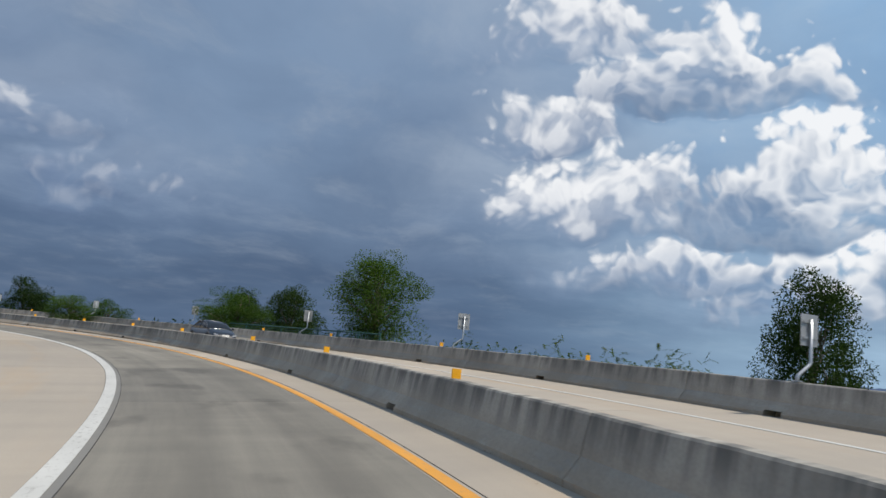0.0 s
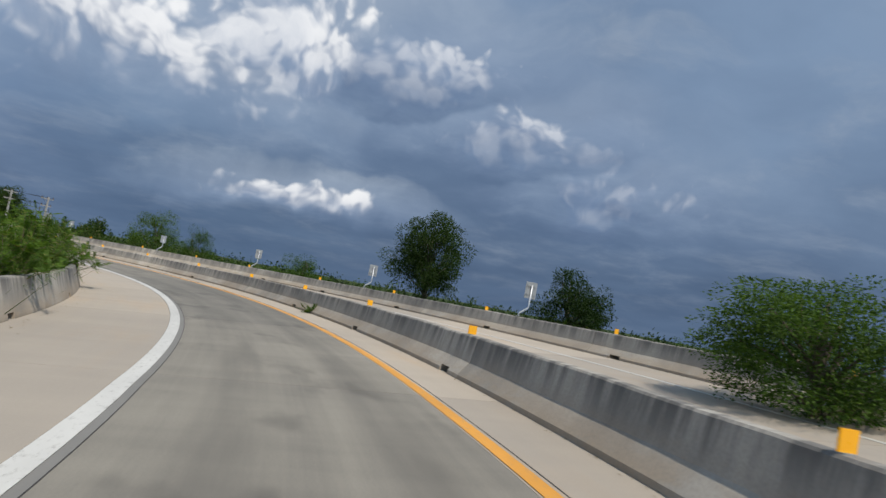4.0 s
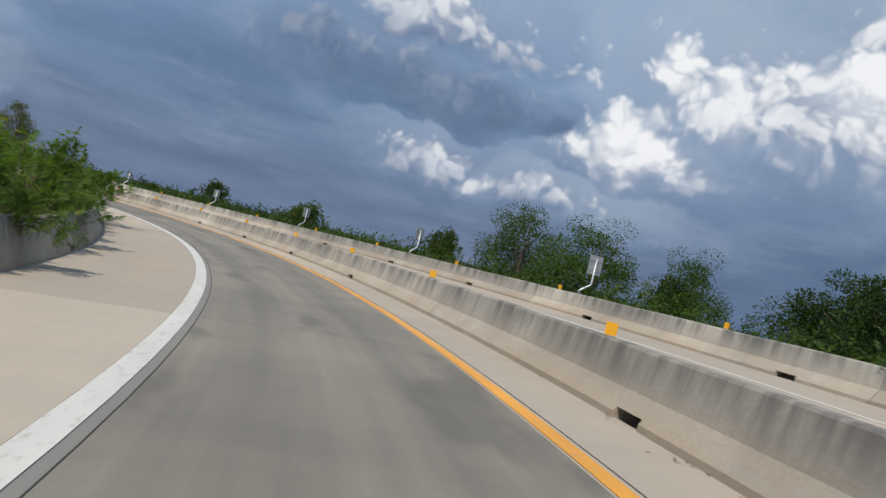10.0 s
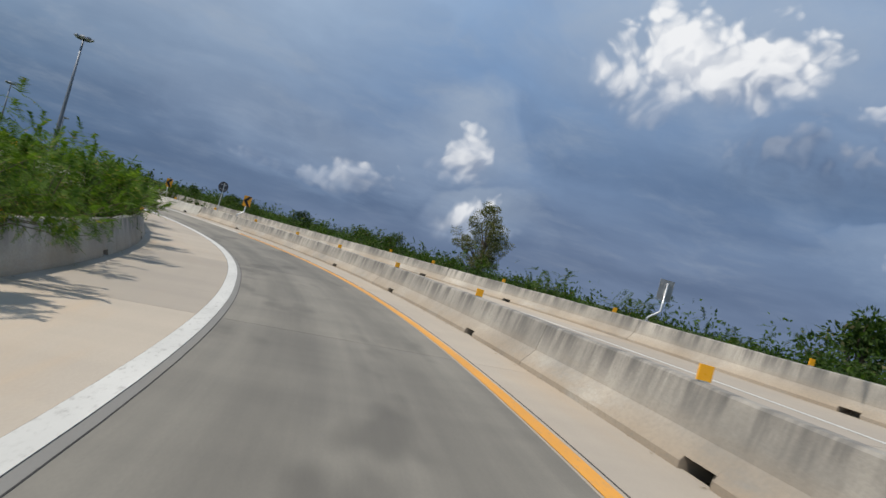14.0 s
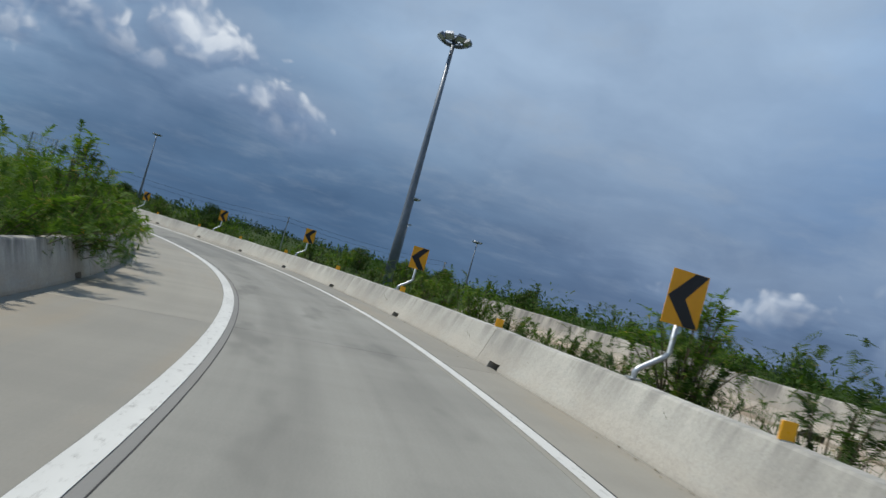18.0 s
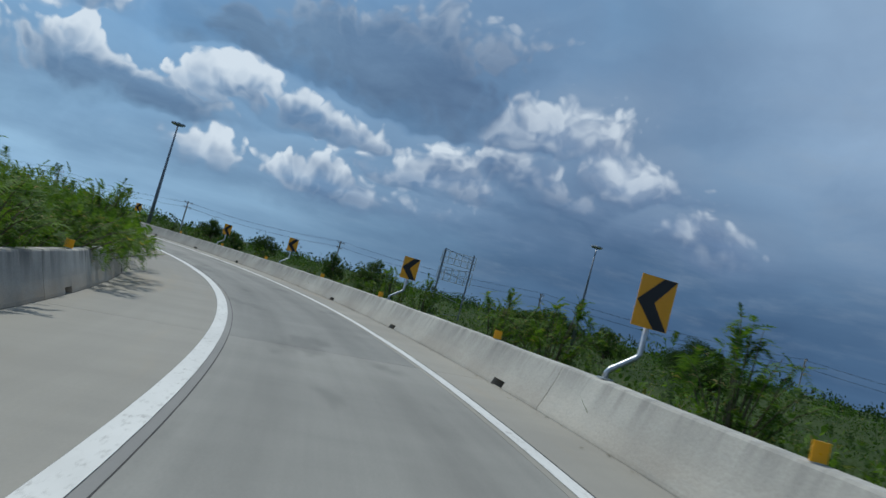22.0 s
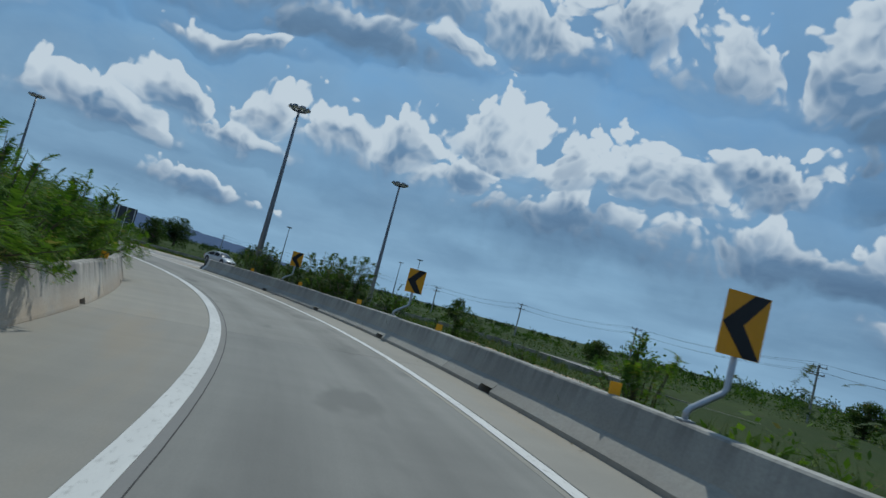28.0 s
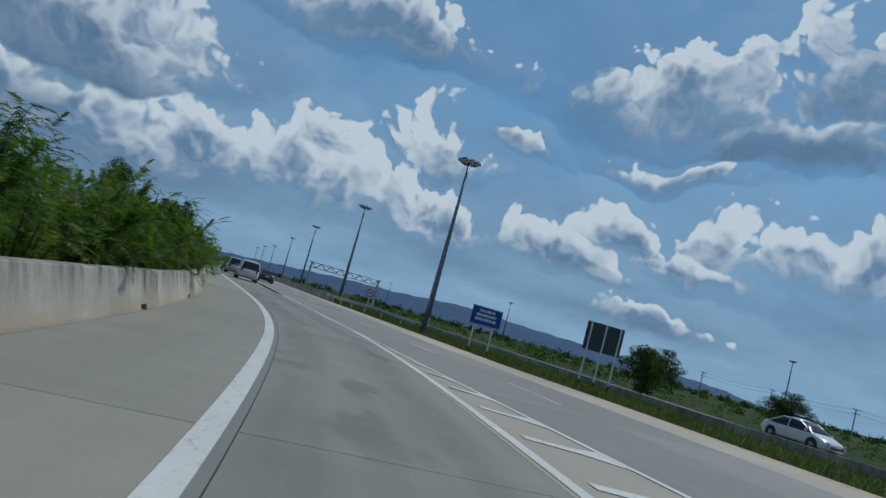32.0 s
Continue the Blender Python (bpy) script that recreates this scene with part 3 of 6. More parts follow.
class Shape:
    """Verts and faces gathered from simple solids, for one mesh."""

    def __init__(self):
        self.v, self.f = [], []

    def add(self, v, f):
        n = len(self.v)
        self.v += [tuple(p) for p in v]
        self.f += [tuple(i + n for i in q) for q in f]
        return self

    def box(self, x0, y0, z0, x1, y1, z1, m=None, bevel=0.0):
        c = min(bevel, (x1 - x0) / 3, (y1 - y0) / 3, (z1 - z0) / 3)
        if c <= 0:
            v = [(x, y, z) for z in (z0, z1) for y in (y0, y1) for x in (x0, x1)]
            f = [(0, 2, 3, 1), (4, 5, 7, 6), (0, 1, 5, 4), (2, 6, 7, 3), (0, 4, 6, 2), (1, 3, 7, 5)]
        else:
            ring = [(x0 + c, y0), (x1 - c, y0), (x1, y0 + c), (x1, y1 - c), (x1 - c, y1), (x0 + c, y1), (x0, y1 - c), (x0, y0 + c)]
            v = [(*p, z0 + c * 0) for p in ring] + [(*p, z1) for p in ring]
            f = [(i, (i + 1) % 8, 8 + (i + 1) % 8, 8 + i) for i in range(8)] + [tuple(range(7, -1, -1)), tuple(range(8, 16))]
        if m is not None:
            v = [tuple(m @ Vector(p)) for p in v]
        return self.add(v, f)

    def tube(self, pts, radii, n=8, cap=True):
        """A round bar through points, thinning as radii say."""
        pts = [Vector(p) for p in pts]
        if not isinstance(radii, (list, tuple)):
            radii = [radii] * len(pts)
        v, f = [], []
        side = None
        for i, p in enumerate(pts):
            d = (pts[min(i + 1, len(pts) - 1)] - pts[max(i - 1, 0)]).normalized()
            if side is None:
                side = d.orthogonal().normalized()
            side = (side - d * side.dot(d)).normalized()
            up = d.cross(side)
            v += [p + (side * math.cos(a) + up * math.sin(a)) * radii[i] for a in (2 * math.pi * j / n for j in range(n))]
        for i in range(len(pts) - 1):
            for j in range(n):
                a, b = i * n + j, i * n + (j + 1) % n
                f.append((a, b, b + n, a + n))
        if cap:
            f.append(tuple(range(n - 1, -1, -1)))
            f.append(tuple(range((len(pts) - 1) * n, len(pts) * n)))
        return self.add(v, f)

    def plate(self, outline, y0, y1):
        """A flat outline in x and z, thick from y0 to y1."""
        n = len(outline)
        v = [(x, y0, z) for x, z in outline] + [(x, y1, z) for x, z in outline]
        f = [tuple(range(n)), tuple(range(2 * n - 1, n - 1, -1))]
        f += [(i, n + i, n + (i + 1) % n, (i + 1) % n) for i in range(n)]
        return self.add(v, f)

    def mesh(self, name, mat, smooth=False):
        return mesh(name, self.v, self.f, mat, None, smooth)


def strip(name, s0, s1, o0, o1, mat, parent, thick=0.22, lift=0.0, step=1.0, cols=2, place=P):
    """One slab that follows the bend, with its edges turned down."""
    n = max(1, int(math.ceil((s1 - s0) / step)))
    ss = np.linspace(s0, s1, n + 1)
    a0 = o0(ss) if callable(o0) else np.full(n + 1, o0)
    a1 = o1(ss) if callable(o1) else np.full(n + 1, o1)
    rows, uv = [], []
    offs = [a0] + [a0 + (a1 - a0) * j / (cols - 1) for j in range(cols)] + [a1]
    hs = [lift - thick] + [lift] * cols + [lift - thick]
    for o, h in zip(offs, hs):
        rows.append(place(ss, o, h))
        uv.append(np.stack([ss, o], -1))
    k = len(offs)
    v = np.stack(rows, 1).reshape(-1, 3)
    uv = np.stack(uv, 1).reshape(-1, 2)
    f = [(i * k + j, i * k + j + 1, (i + 1) * k + j + 1, (i + 1) * k + j) for i in range(n) for j in range(k - 1)]
    f += [tuple(range(k - 1, -1, -1)), tuple(range(n * k, n * k + k))]
    return part(name, mesh(name, v, f, mat, uv), parent)


# ---- ground, one sheet to the horizon ----
gx, gy = np.arange(-340.0, 300.1, 5.0), np.arange(-340.0, 320.1, 5.0)
GX, GY = np.meshgrid(gx, gy)
GZ = soil(GX, GY).reshape(GX.shape)
edge = np.minimum(np.minimum(GX - gx[0], gx[-1] - GX), np.minimum(GY - gy[0], gy[-1] - GY))
GZ = BASE + (GZ - BASE) * np.clip(edge / 20.0, 0, 1)
nx, ny = len(gx), len(gy)
verts = np.stack([GX, GY, GZ], -1).reshape(-1, 3)
faces = [(j * nx + i, j * nx + i + 1, (j + 1) * nx + i + 1, (j + 1) * nx + i) for j in range(ny - 1) for i in range(nx - 1)]
far_v = np.array([(gx[0], gy[0]), (gx[-1], gy[0]), (gx[-1], gy[-1]), (gx[0], gy[-1]), (-4500, -4500), (4500, -4500), (4500, 4500), (-4500, 4500)], float)
n0 = len(verts)
verts = np.concatenate([verts, np.c_[far_v, np.full(8, BASE)]])
faces += [(n0 + 4 + i, n0 + 4 + (i + 1) % 4, n0 + (i + 1) % 4, n0 + i) for i in range(4)]
ground = tagged(new("ground", mesh("ground", verts, faces, earth_mat, None, True)), "green plain of rough grass and bare earth", kind="structure")

# ---- ramp: slabs of three strips, painted lines ----
LINE_OUT = (-0.214, -0.147, -0.069, -0.064, -0.104, -0.156, -0.198, -0.155, -0.101, -0.114, -0.068, -0.012, 0.053, 0.088, 0.111, 0.078, 0.010, -0.050, -0.024, 0.016, 0.045, 0.094, 0.132, 0.171, 0.173, 0.142, 0.076, 0.039, 0.025, 0.053, 0.089, 0.169, 0.254, 0.359, 0.454, 0.382, 0.244, 0.114, -0.005, -0.118)


def wide(q):
    """How far the left edge line runs right of the ramp's own line."""
    return np.interp(q, KNOTS, LINE_OUT)


def wall_out(q):
    """Where the foot of the left barrier stands."""
    return np.interp(q, (50, 68, 108, 160, 215, 250, 280, 312, 336, 362, 385), (-2.82, -3.0, -2.6, -2.5, -2.65, -2.6, -2.33, -2.5, -2.7, -2.3, -2.0))


DRAINS = (4.6, 14, 23.1, 31.8, 41.1, 49.9, 58.7, 67.4, 75.9, 83.3, 90.7, 98.1, 105.7, 112.6, 119.7, 126.9, 133.5, 140.5, 147.2, 154.1, 160.7, 167.7, 174.3, 181.3, 188.1, 195, 202.1, 208.7, 215.5, 221.8, 230.4, 238.9, 247.5, 254.2, 261.2, 267.8, 274.6, 281.3, 288.2, 295.1, 302.2, 309, 316.4, 323.5, 330.5, 337.4, 344.5, 353.2, 361.8, 370.5, 377, 383.2, 389.6, 395.5)
ramp = tagged(new("ramp_road"), "curving ramp of pale jointed concrete slabs", kind="structure")
BED = -0.03
strip("road_bed", -4.0, 398.0, lambda q: wall_out(q) - 0.21, 4.80, void, ramp, 0.30, BED, 2.0)
strip("road_bed", 398.0, 470.0, -2.95, 3.42, void, ramp, 0.30, BED, 2.0)
edges = [-4.0]
while edges[-1] < 470:
    edges.append(min(470.0, edges[-1] + 9.6 + random.uniform(-0.3, 0.3)))
for a, b in zip(edges[:-1], edges[1:]):
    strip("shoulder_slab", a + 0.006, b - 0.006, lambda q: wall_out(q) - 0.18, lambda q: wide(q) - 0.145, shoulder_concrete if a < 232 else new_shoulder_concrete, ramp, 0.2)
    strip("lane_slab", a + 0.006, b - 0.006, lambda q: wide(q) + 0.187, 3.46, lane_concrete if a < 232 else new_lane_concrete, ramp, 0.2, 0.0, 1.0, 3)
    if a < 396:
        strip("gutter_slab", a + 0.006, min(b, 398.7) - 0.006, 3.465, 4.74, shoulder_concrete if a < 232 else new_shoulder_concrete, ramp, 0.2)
strip("line_seat", -4.0, 470.0, lambda q: wide(q) - 0.145, lambda q: wide(q) + 0.178, highway_concrete, ramp, 0.2)
strip("joint_seal", -4.0, 470.0, lambda q: wide(q) + 0.177, lambda q: wide(q) + 0.188, tar, ramp, 0.05, 0.003)
left_line = tagged(new("road_marking"), "broad white edge line on the concrete", kind="structure")
right_line = tagged(new("road_marking"), "orange median edge line turning white further on", kind="structure")
for a in np.arange(-4.0, 470.0, 12.0):
    strip("white_line", a, min(470.0, a + 12.0), lambda q: wide(q) - 0.135, lambda q: wide(q) + 0.085, white_paint, left_line, 0.004, 0.008)
for a in np.arange(-4.0, 440.0, 12.0):
    b = min(440.0, a + 12.0)
    if a < 227 < b:
        strip("orange_line", a, 227.0, 3.49, 3.66, yellow_paint, right_line, 0.004, 0.008)
        strip("white_line", 227.0, b, 3.545, 3.70, white_paint, right_line, 0.004, 0.008)
    else:
        strip("orange_line" if b < 228 else "white_line", a, b, 3.49 if b < 228 else 3.545, 3.66 if b < 228 else 3.70, yellow_paint if b < 228 else white_paint, right_line, 0.004, 0.008)
strip("crack_seal", 2.0, 398.0, 3.715, 3.731, tar, ramp, 0.05, 0.003)

# carriageway that comes the other way, beyond the median barrier
other_road = tagged(new("opposite_road"), "sunlit concrete carriageway behind the median barrier", kind="structure")
for a in np.arange(4.0, 260.0, 9.7):
    b = min(a + 9.688, 262.0)
    strip("opposite_slab", a, b, 5.32, lambda q: outer_edge(q) + 0.05, shoulder_concrete, other_road, 0.3, 0.0, 1.0, 4)
for a in np.arange(4.0, 230.0, 12.0):
    strip("white_line", a, min(a + 12.0, 230.0), 5.80, 5.95, white_paint, other_road, 0.004, 0.008)
    strip("white_line", a, min(a + 12.0, 222.0), lambda q: outer_edge(q) - 2.0, lambda q: outer_edge(q) - 1.86, white_paint, other_road, 0.004, 0.008)

# ---- gore and highway ----
highway = tagged(new("highway"), "straight concrete highway with a hatched gore", kind="structure")
hw_edges = np.arange(-150.0, 760.0, 10.0)
for a in hw_edges[:-1]:
    strip("highway_slab", a + 0.006, a + 9.994, -0.05, 3.05, highway_concrete, highway, 0.3, 0.0, 10.0, 2, H)
    strip("highway_slab", a + 0.006, a + 9.994, 3.055, 6.3, highway_concrete, highway, 0.3, 0.0, 10.0, 2, H)
    strip("verge_slab", a + 0.006, a + 9.994, 6.305, road_edge, shoulder_concrete, highway, 0.3, 0.0, 10.0, 2, H)
    strip("highway_line", a, a + 10.0, lambda q: road_edge(q) - 0.55, lambda q: road_edge(q) - 0.42, yellow_paint, highway, 0.004, 0.008, 10.0, 2, H)
    strip("highway_line", a, a + 10.0, -0.06, 0.06, white_paint, highway, 0.004, 0.010, 10.0, 2, H)
    strip("lane_dash", a + 2.0, a + 5.0, 2.99, 3.11, white_paint, highway, 0.004, 0.008, 10.0, 2, H)
    strip("far_slab", a + 0.006, a + 9.994, 23.0, 34.0, highway_concrete, highway, 0.3, -0.1, 10.0, 2, H)
strip("beyond_slab", 470.0, 895.0, -2.95, 3.9, highway_concrete, highway, 0.3, -0.004, 10.0, 2)


def gore_edge(ss):
    pts = P(ss, 3.85)
    u, w = to_highway(pts[:, 0], pts[:, 1])
    return u, w


gs = np.linspace(398.7, 454.0, 59)
ga = P(gs, 3.466)
gu, gw = gore_edge(gs)
gb = H(gu, np.full(len(gu), -0.055))
gm = np.where((gw < -0.75)[:, None], P(gs, 3.9), ga * 0.4 + gb * 0.6)
gv = np.stack([ga, gm, gb], 1).reshape(-1, 3)
guv = np.stack([np.stack([gs, np.full_like(gs, j * 2.0)], -1) for j in range(3)], 1).reshape(-1, 2)
gf = [(i * 3 + j, i * 3 + j + 1, i * 3 + j + 4, i * 3 + j + 3) for i in range(len(gs) - 1) for j in range(2)]
part("gore_slab", mesh("gore_slab", gv, gf, shoulder_concrete, guv), highway)


def on_gore(sc, f):
    """A point of the gore, f of the way from the ramp's line to the highway's, just above the slab."""
    u_, _ = gore_edge(np.array([sc]))
    left, right = P(np.array([sc]), 3.9)[0], H(u_, np.array([-0.055]))[0]
    return left + (right - left) * 0.98 * f + np.array((0, 0, 0.010))


for i in range(13):
    # short bars across the gore, broader towards the highway
    sc = 401.2 + 2.0 * i
    v = [on_gore(sc + 0.45, 0.0), on_gore(sc + 0.68, 0.0), on_gore(sc + 0.50, 0.62), on_gore(sc + 0.62, 1.0), on_gore(sc - 0.12, 1.0), on_gore(sc + 0.22, 0.62)]
    low = [q - np.array((0, 0, 0.006)) for q in v]
    sides = [(j, (j + 1) % 6, 6 + (j + 1) % 6, 6 + j) for j in range(6)]
    part("hatch_bar", mesh("hatch_bar", v + low, [(0, 5, 2, 1), (5, 4, 3, 2)] + sides, white_paint, [(q[0], q[1]) for q in v + low]), highway)

# ---- barriers: cast lengths with drain mouths at the foot ----
FRONT = ((0.0, -0.08), (0.0, 0.055), (0.0, 0.075), (0.19, 0.30), (0.265, 0.72), (0.285, 0.745))
SMOOTH = ((0.0, -0.08), (0.0, 0.02), (0.01, 0.06), (0.10, 0.30), (0.235, 0.72), (0.255, 0.745))
MOUTH = ((0.36, -0.08), (0.36, 0.118), (0.035, 0.122), (0.19, 0.30), (0.265, 0.72), (0.285, 0.745))
BACK_FACED = ((0.43, 0.745), (0.45, 0.72), (0.525, 0.30), (0.70, 0.075), (0.70, -0.08))
BACK_PLAIN = ((0.43, 0.745), (0.45, 0.725), (0.46, 0.30), (0.46, -0.5))


def barrier_length(name, s0, s1, foot, sign, back, parent, drains, face=FRONT, mat=None, label=""):
    """One cast length. sign: 1 where it stands right of the traffic that it faces, -1 left."""
    cuts = {s0: 0, s1: 0}
    for q in np.arange(s0 + 1.0, s1 - 0.3, 1.0):
        cuts[float(q)] = 0
    for d in drains:
        if s0 + 0.4 < d < s1 - 0.4:
            for k in [q for q in cuts if abs(q - d) < 0.32 and q not in (s0, s1)]:
                del cuts[k]
            cuts[d - 0.232], cuts[d - 0.23], cuts[d + 0.23], cuts[d + 0.232] = 0, 1, 1, 0
    ss = np.array(sorted(cuts))
    rows, uvs = [], []
    for q in ss:
        prof = (MOUTH[:3] + face[3:] if cuts[q] else face) + back
        o = np.array([foot(q) + sign * p[0] for p in prof])
        h = np.array([p[1] for p in prof])
        wob = 0.006 * math.sin(q * 1.7) + 0.004 * math.sin(q * 5.1)
        rows.append(P(np.full(len(prof), q), o, h + wob * (h > 0.5)))
        length = np.concatenate([[0], np.cumsum(np.hypot(np.diff(o), np.diff(h)))])
        uvs.append(np.stack([np.full(len(prof), q), np.where(np.arange(len(prof)) < 6, h, 0.745 - (length - length[5]))], -1))
    k = len(rows[0])
    v, uv = np.concatenate(rows), np.concatenate(uvs)
    order = (0, 1, 2, 3) if sign < 0 else (3, 2, 1, 0)
    f = []
    for i in range(len(ss) - 1):
        for j in range(k - 1):
            q = (i * k + j, i * k + j + 1, (i + 1) * k + j + 1, (i + 1) * k + j)
            f.append(tuple(q[c] for c in order))
    f += [tuple(range(k)), tuple(range((len(ss) - 1) * k, len(ss) * k))[::-1]]
    return part(name, mesh(name, v, f, mat or barrier_mat, uv), parent, label)


def run_barrier(ob, s0, s1, foot, sign, back, drains, length=11.3, face=FRONT, mat=None):
    a = s0
    while a < s1 - 0.5:
        b = min(s1, a + length)
        if s1 - b < 2:
            b = s1
        barrier_length("barrier_length", a + 0.007, b - 0.007, foot, sign, back, ob, drains, face, mat)
        a = b


median = tagged(new("median_barrier"), "weathered grey concrete median barrier with dark runs", kind="structure")
run_barrier(median, -4.0, 237.0, lambda q: 4.685, 1, BACK_FACED, DRAINS)
LOW = tuple((x, h * 0.906) for x, h in FRONT)
LOW_SMOOTH = tuple((x, h * 0.906) for x, h in SMOOTH)
BACK_LOW = tuple((x, h * 0.906) for x, h in BACK_PLAIN)
right_barrier = tagged(new("right_barrier"), "pale concrete safety barrier with drain mouths", kind="structure")
run_barrier(right_barrier, 237.0, 350.0, lambda q: 4.685, 1, BACK_LOW, DRAINS, 11.3, LOW_SMOOTH, new_barrier_mat)
run_barrier(right_barrier, 350.0, 398.7, lambda q: 4.685, 1, BACK_LOW, DRAINS, 11.3, LOW, new_barrier_mat)
outer = tagged(new("outer_barrier"), "concrete barrier on the far edge of the opposite road", kind="structure")
run_barrier(outer, 4.0, 262.0, lambda q: float(outer_edge(q)), 1, BACK_PLAIN, [d - 1.5 for d in DRAINS if d > 6])
left_barrier = tagged(new("left_barrier"), "low concrete barrier with shrubs hanging over it", kind="structure")
LEFT_DRAINS = [d + 2.2 for d in DRAINS] + [399.0 + 6.6 * i for i in range(14)]
run_barrier(left_barrier, 36.0, 520.0, lambda q: float(wall_out(q)) - 1.3 * max(0.0, (41.0 - q) / 5.0) ** 2, -1, BACK_PLAIN, LEFT_DRAINS, 11.3, SMOOTH)
# striped end of the right barrier
end_cap = thing("barrier_end", "black and white painted barrier end at the gore", "barrier end")
for j, (m_, a, b) in enumerate(((white_paint, 398.12, 398.40), (black_paint, 398.41, 398.715))):
    rows = []
    prof = tuple((p[0] - 0.006, p[1] + (0.006 if p[1] > 0.7 else 0)) for p in LOW) + tuple((p[0] + 0.006, p[1] + (0.006 if p[1] > 0.7 else 0)) for p in BACK_LOW)
    for q in (a, b):
        rows.append(P(np.full(len(prof), q), np.array([4.685 + p[0] for p in prof]), np.array([p[1] for p in prof])))
    k = len(prof)
    f = [(j_ + 1 + k, j_ + k, j_, j_ + 1)[::-1] for j_ in range(k - 1)] + [tuple(range(k)), tuple(range(k, 2 * k))[::-1]]
    part("painted_band", mesh("painted_band", np.concatenate(rows), f, m_, [(0.0, 0.5)] * (2 * k)), end_cap, ("white" if j == 0 else "black") + " painted band")


# ---- small road furniture on the barriers ----
rng = random.Random(7)


def at(s, o, h=0.0, spin=0.0):
    """A place on the ramp with x to the right, y ahead and z up."""
    p = P(s, o, h)
    k = float(gauge(s))
    return Matrix.Translation(Vector(p.tolist())) @ Matrix.Rotation(turn_at(s) + spin, 4, "Z") @ Matrix.Diagonal((k, k, k, 1))


def on_soil(x, y, turn=0.0, sink=0.05):
    return Matrix.Translation(Vector((x, y, float(soil(x, y)[0]) - sink))) @ Matrix.Rotation(turn, 4, "Z")


refl_plate = Shape().box(-0.08, -0.012, 0.01, 0.08, 0.012, 0.17, None, 0.008).mesh("reflector_plate", reflector_mat)
refl_foot = Shape().box(-0.05, -0.03, -0.01, 0.05, 0.03, 0.012, None, 0.008).mesh("reflector_foot", galvanised)


def reflector(place, group):
    ob = thing("barrier_reflector", "small amber reflector plate on top of the concrete barrier", "reflector", group, place)
    part("plate", refl_plate, ob)
    part("foot", refl_foot, ob, "grey metal foot")


MEDIAN_REFLECTORS = (2, 11.7, 20.7, 29.6, 40.8, 49.5, 58.3, 67.2, 75.7, 83.4, 90.8, 98.1, 105.9, 113.8, 120.8, 128.1, 134.9, 141.6, 148.4, 155.4, 162.1, 168.6, 175.4, 182.4, 189.5, 195.7, 203, 209.7, 216.5, 222.4, 228.8, 235.2, 241.6, 248.5, 255.1, 262, 269, 275.9, 282.5, 289.3, 296.4, 305, 311.9, 320.2, 327.3, 334.3, 341.3, 350, 358.8, 367.5, 374.1, 380.2, 386.5, 392.6)
FAR_REFLECTORS = (8, 19.6, 29.1, 40.1, 48.6, 57.4, 66.4, 74.7, 82.3, 89.9, 97.6, 105.2, 113.6, 120.4, 127.6, 134.5, 140.9, 147.9, 154.6, 161.2, 167.9, 175, 181.7, 189, 195.5, 201.9, 208.7, 214.9, 220.2, 224)
for d in MEDIAN_REFLECTORS:
    reflector(at(d, 5.04, 0.75 if d < 236 else 0.675, rng.uniform(-0.12, 0.12)), "reflectors on the right barrier")
for d in FAR_REFLECTORS:
    reflector(at(d, float(outer_edge(d)) + 0.36, 0.75, rng.uniform(-0.15, 0.15)), "reflectors on the far barrier")
for d in (49.2, 60.0, 121.9, 133.0, 146.0, 176.3, 185.1, 199.0, 214.0, 227.0, 239.0, 250.4, 262.0, 273.0, 283.9, 297.8, 308.7, 322.0, 336.0, 349.0, 362.0, 376.0, 389.0, 400.0, 412.0):
    reflector(at(d, float(wall_out(d)) - 0.33, 0.75, rng.uniform(-0.15, 0.15)), "reflectors on the left barrier")

# chevron boards on bent pipes
W2, H2 = 0.262, 0.34
board = Shape().plate([(-W2, -H2), (W2, -H2), (W2, H2), (-W2, H2)], -0.004, 0.004)
board_yellow = board.mesh("board", sign_yellow)
board_grey = board.mesh("board", sign_back)
chev = Shape().plate([(-W2 + 0.006, 0.0), (0.06, -H2 + 0.004), (W2 - 0.006, -H2 + 0.004), (-0.005, 0.0), (W2 - 0.006, H2 - 0.004), (0.06, H2 - 0.004)], -0.0075, -0.0045)
chev.f = [(0, 1, 2, 3), (0, 3, 4, 5)] + [q for q in chev.f if len(q) == 4]
chev_mesh = chev.mesh("chevron_band", sign_black)
pipe = Shape().tube([(-0.40, 0.03, -0.02), (-0.398, 0.03, 0.08), (-0.36, 0.03, 0.13), (-0.05, 0.03, 0.345), (0.0, 0.03, 0.41), (0.0, 0.03, 1.34)], 0.036, 10).mesh("bent_pipe", galvanised, True)
flange = Shape().box(-0.48, -0.05, -0.012, -0.32, 0.11, 0.006, None, 0.01).mesh("flange", galvanised)
clamp = Shape().box(-0.16, 0.004, -0.018, 0.16, 0.022, 0.018).mesh("clamp_bar", galvanised)
rib = Shape().box(-0.21, 0.004, -0.02, 0.21, 0.03, 0.02).mesh("stiffener", sign_back)


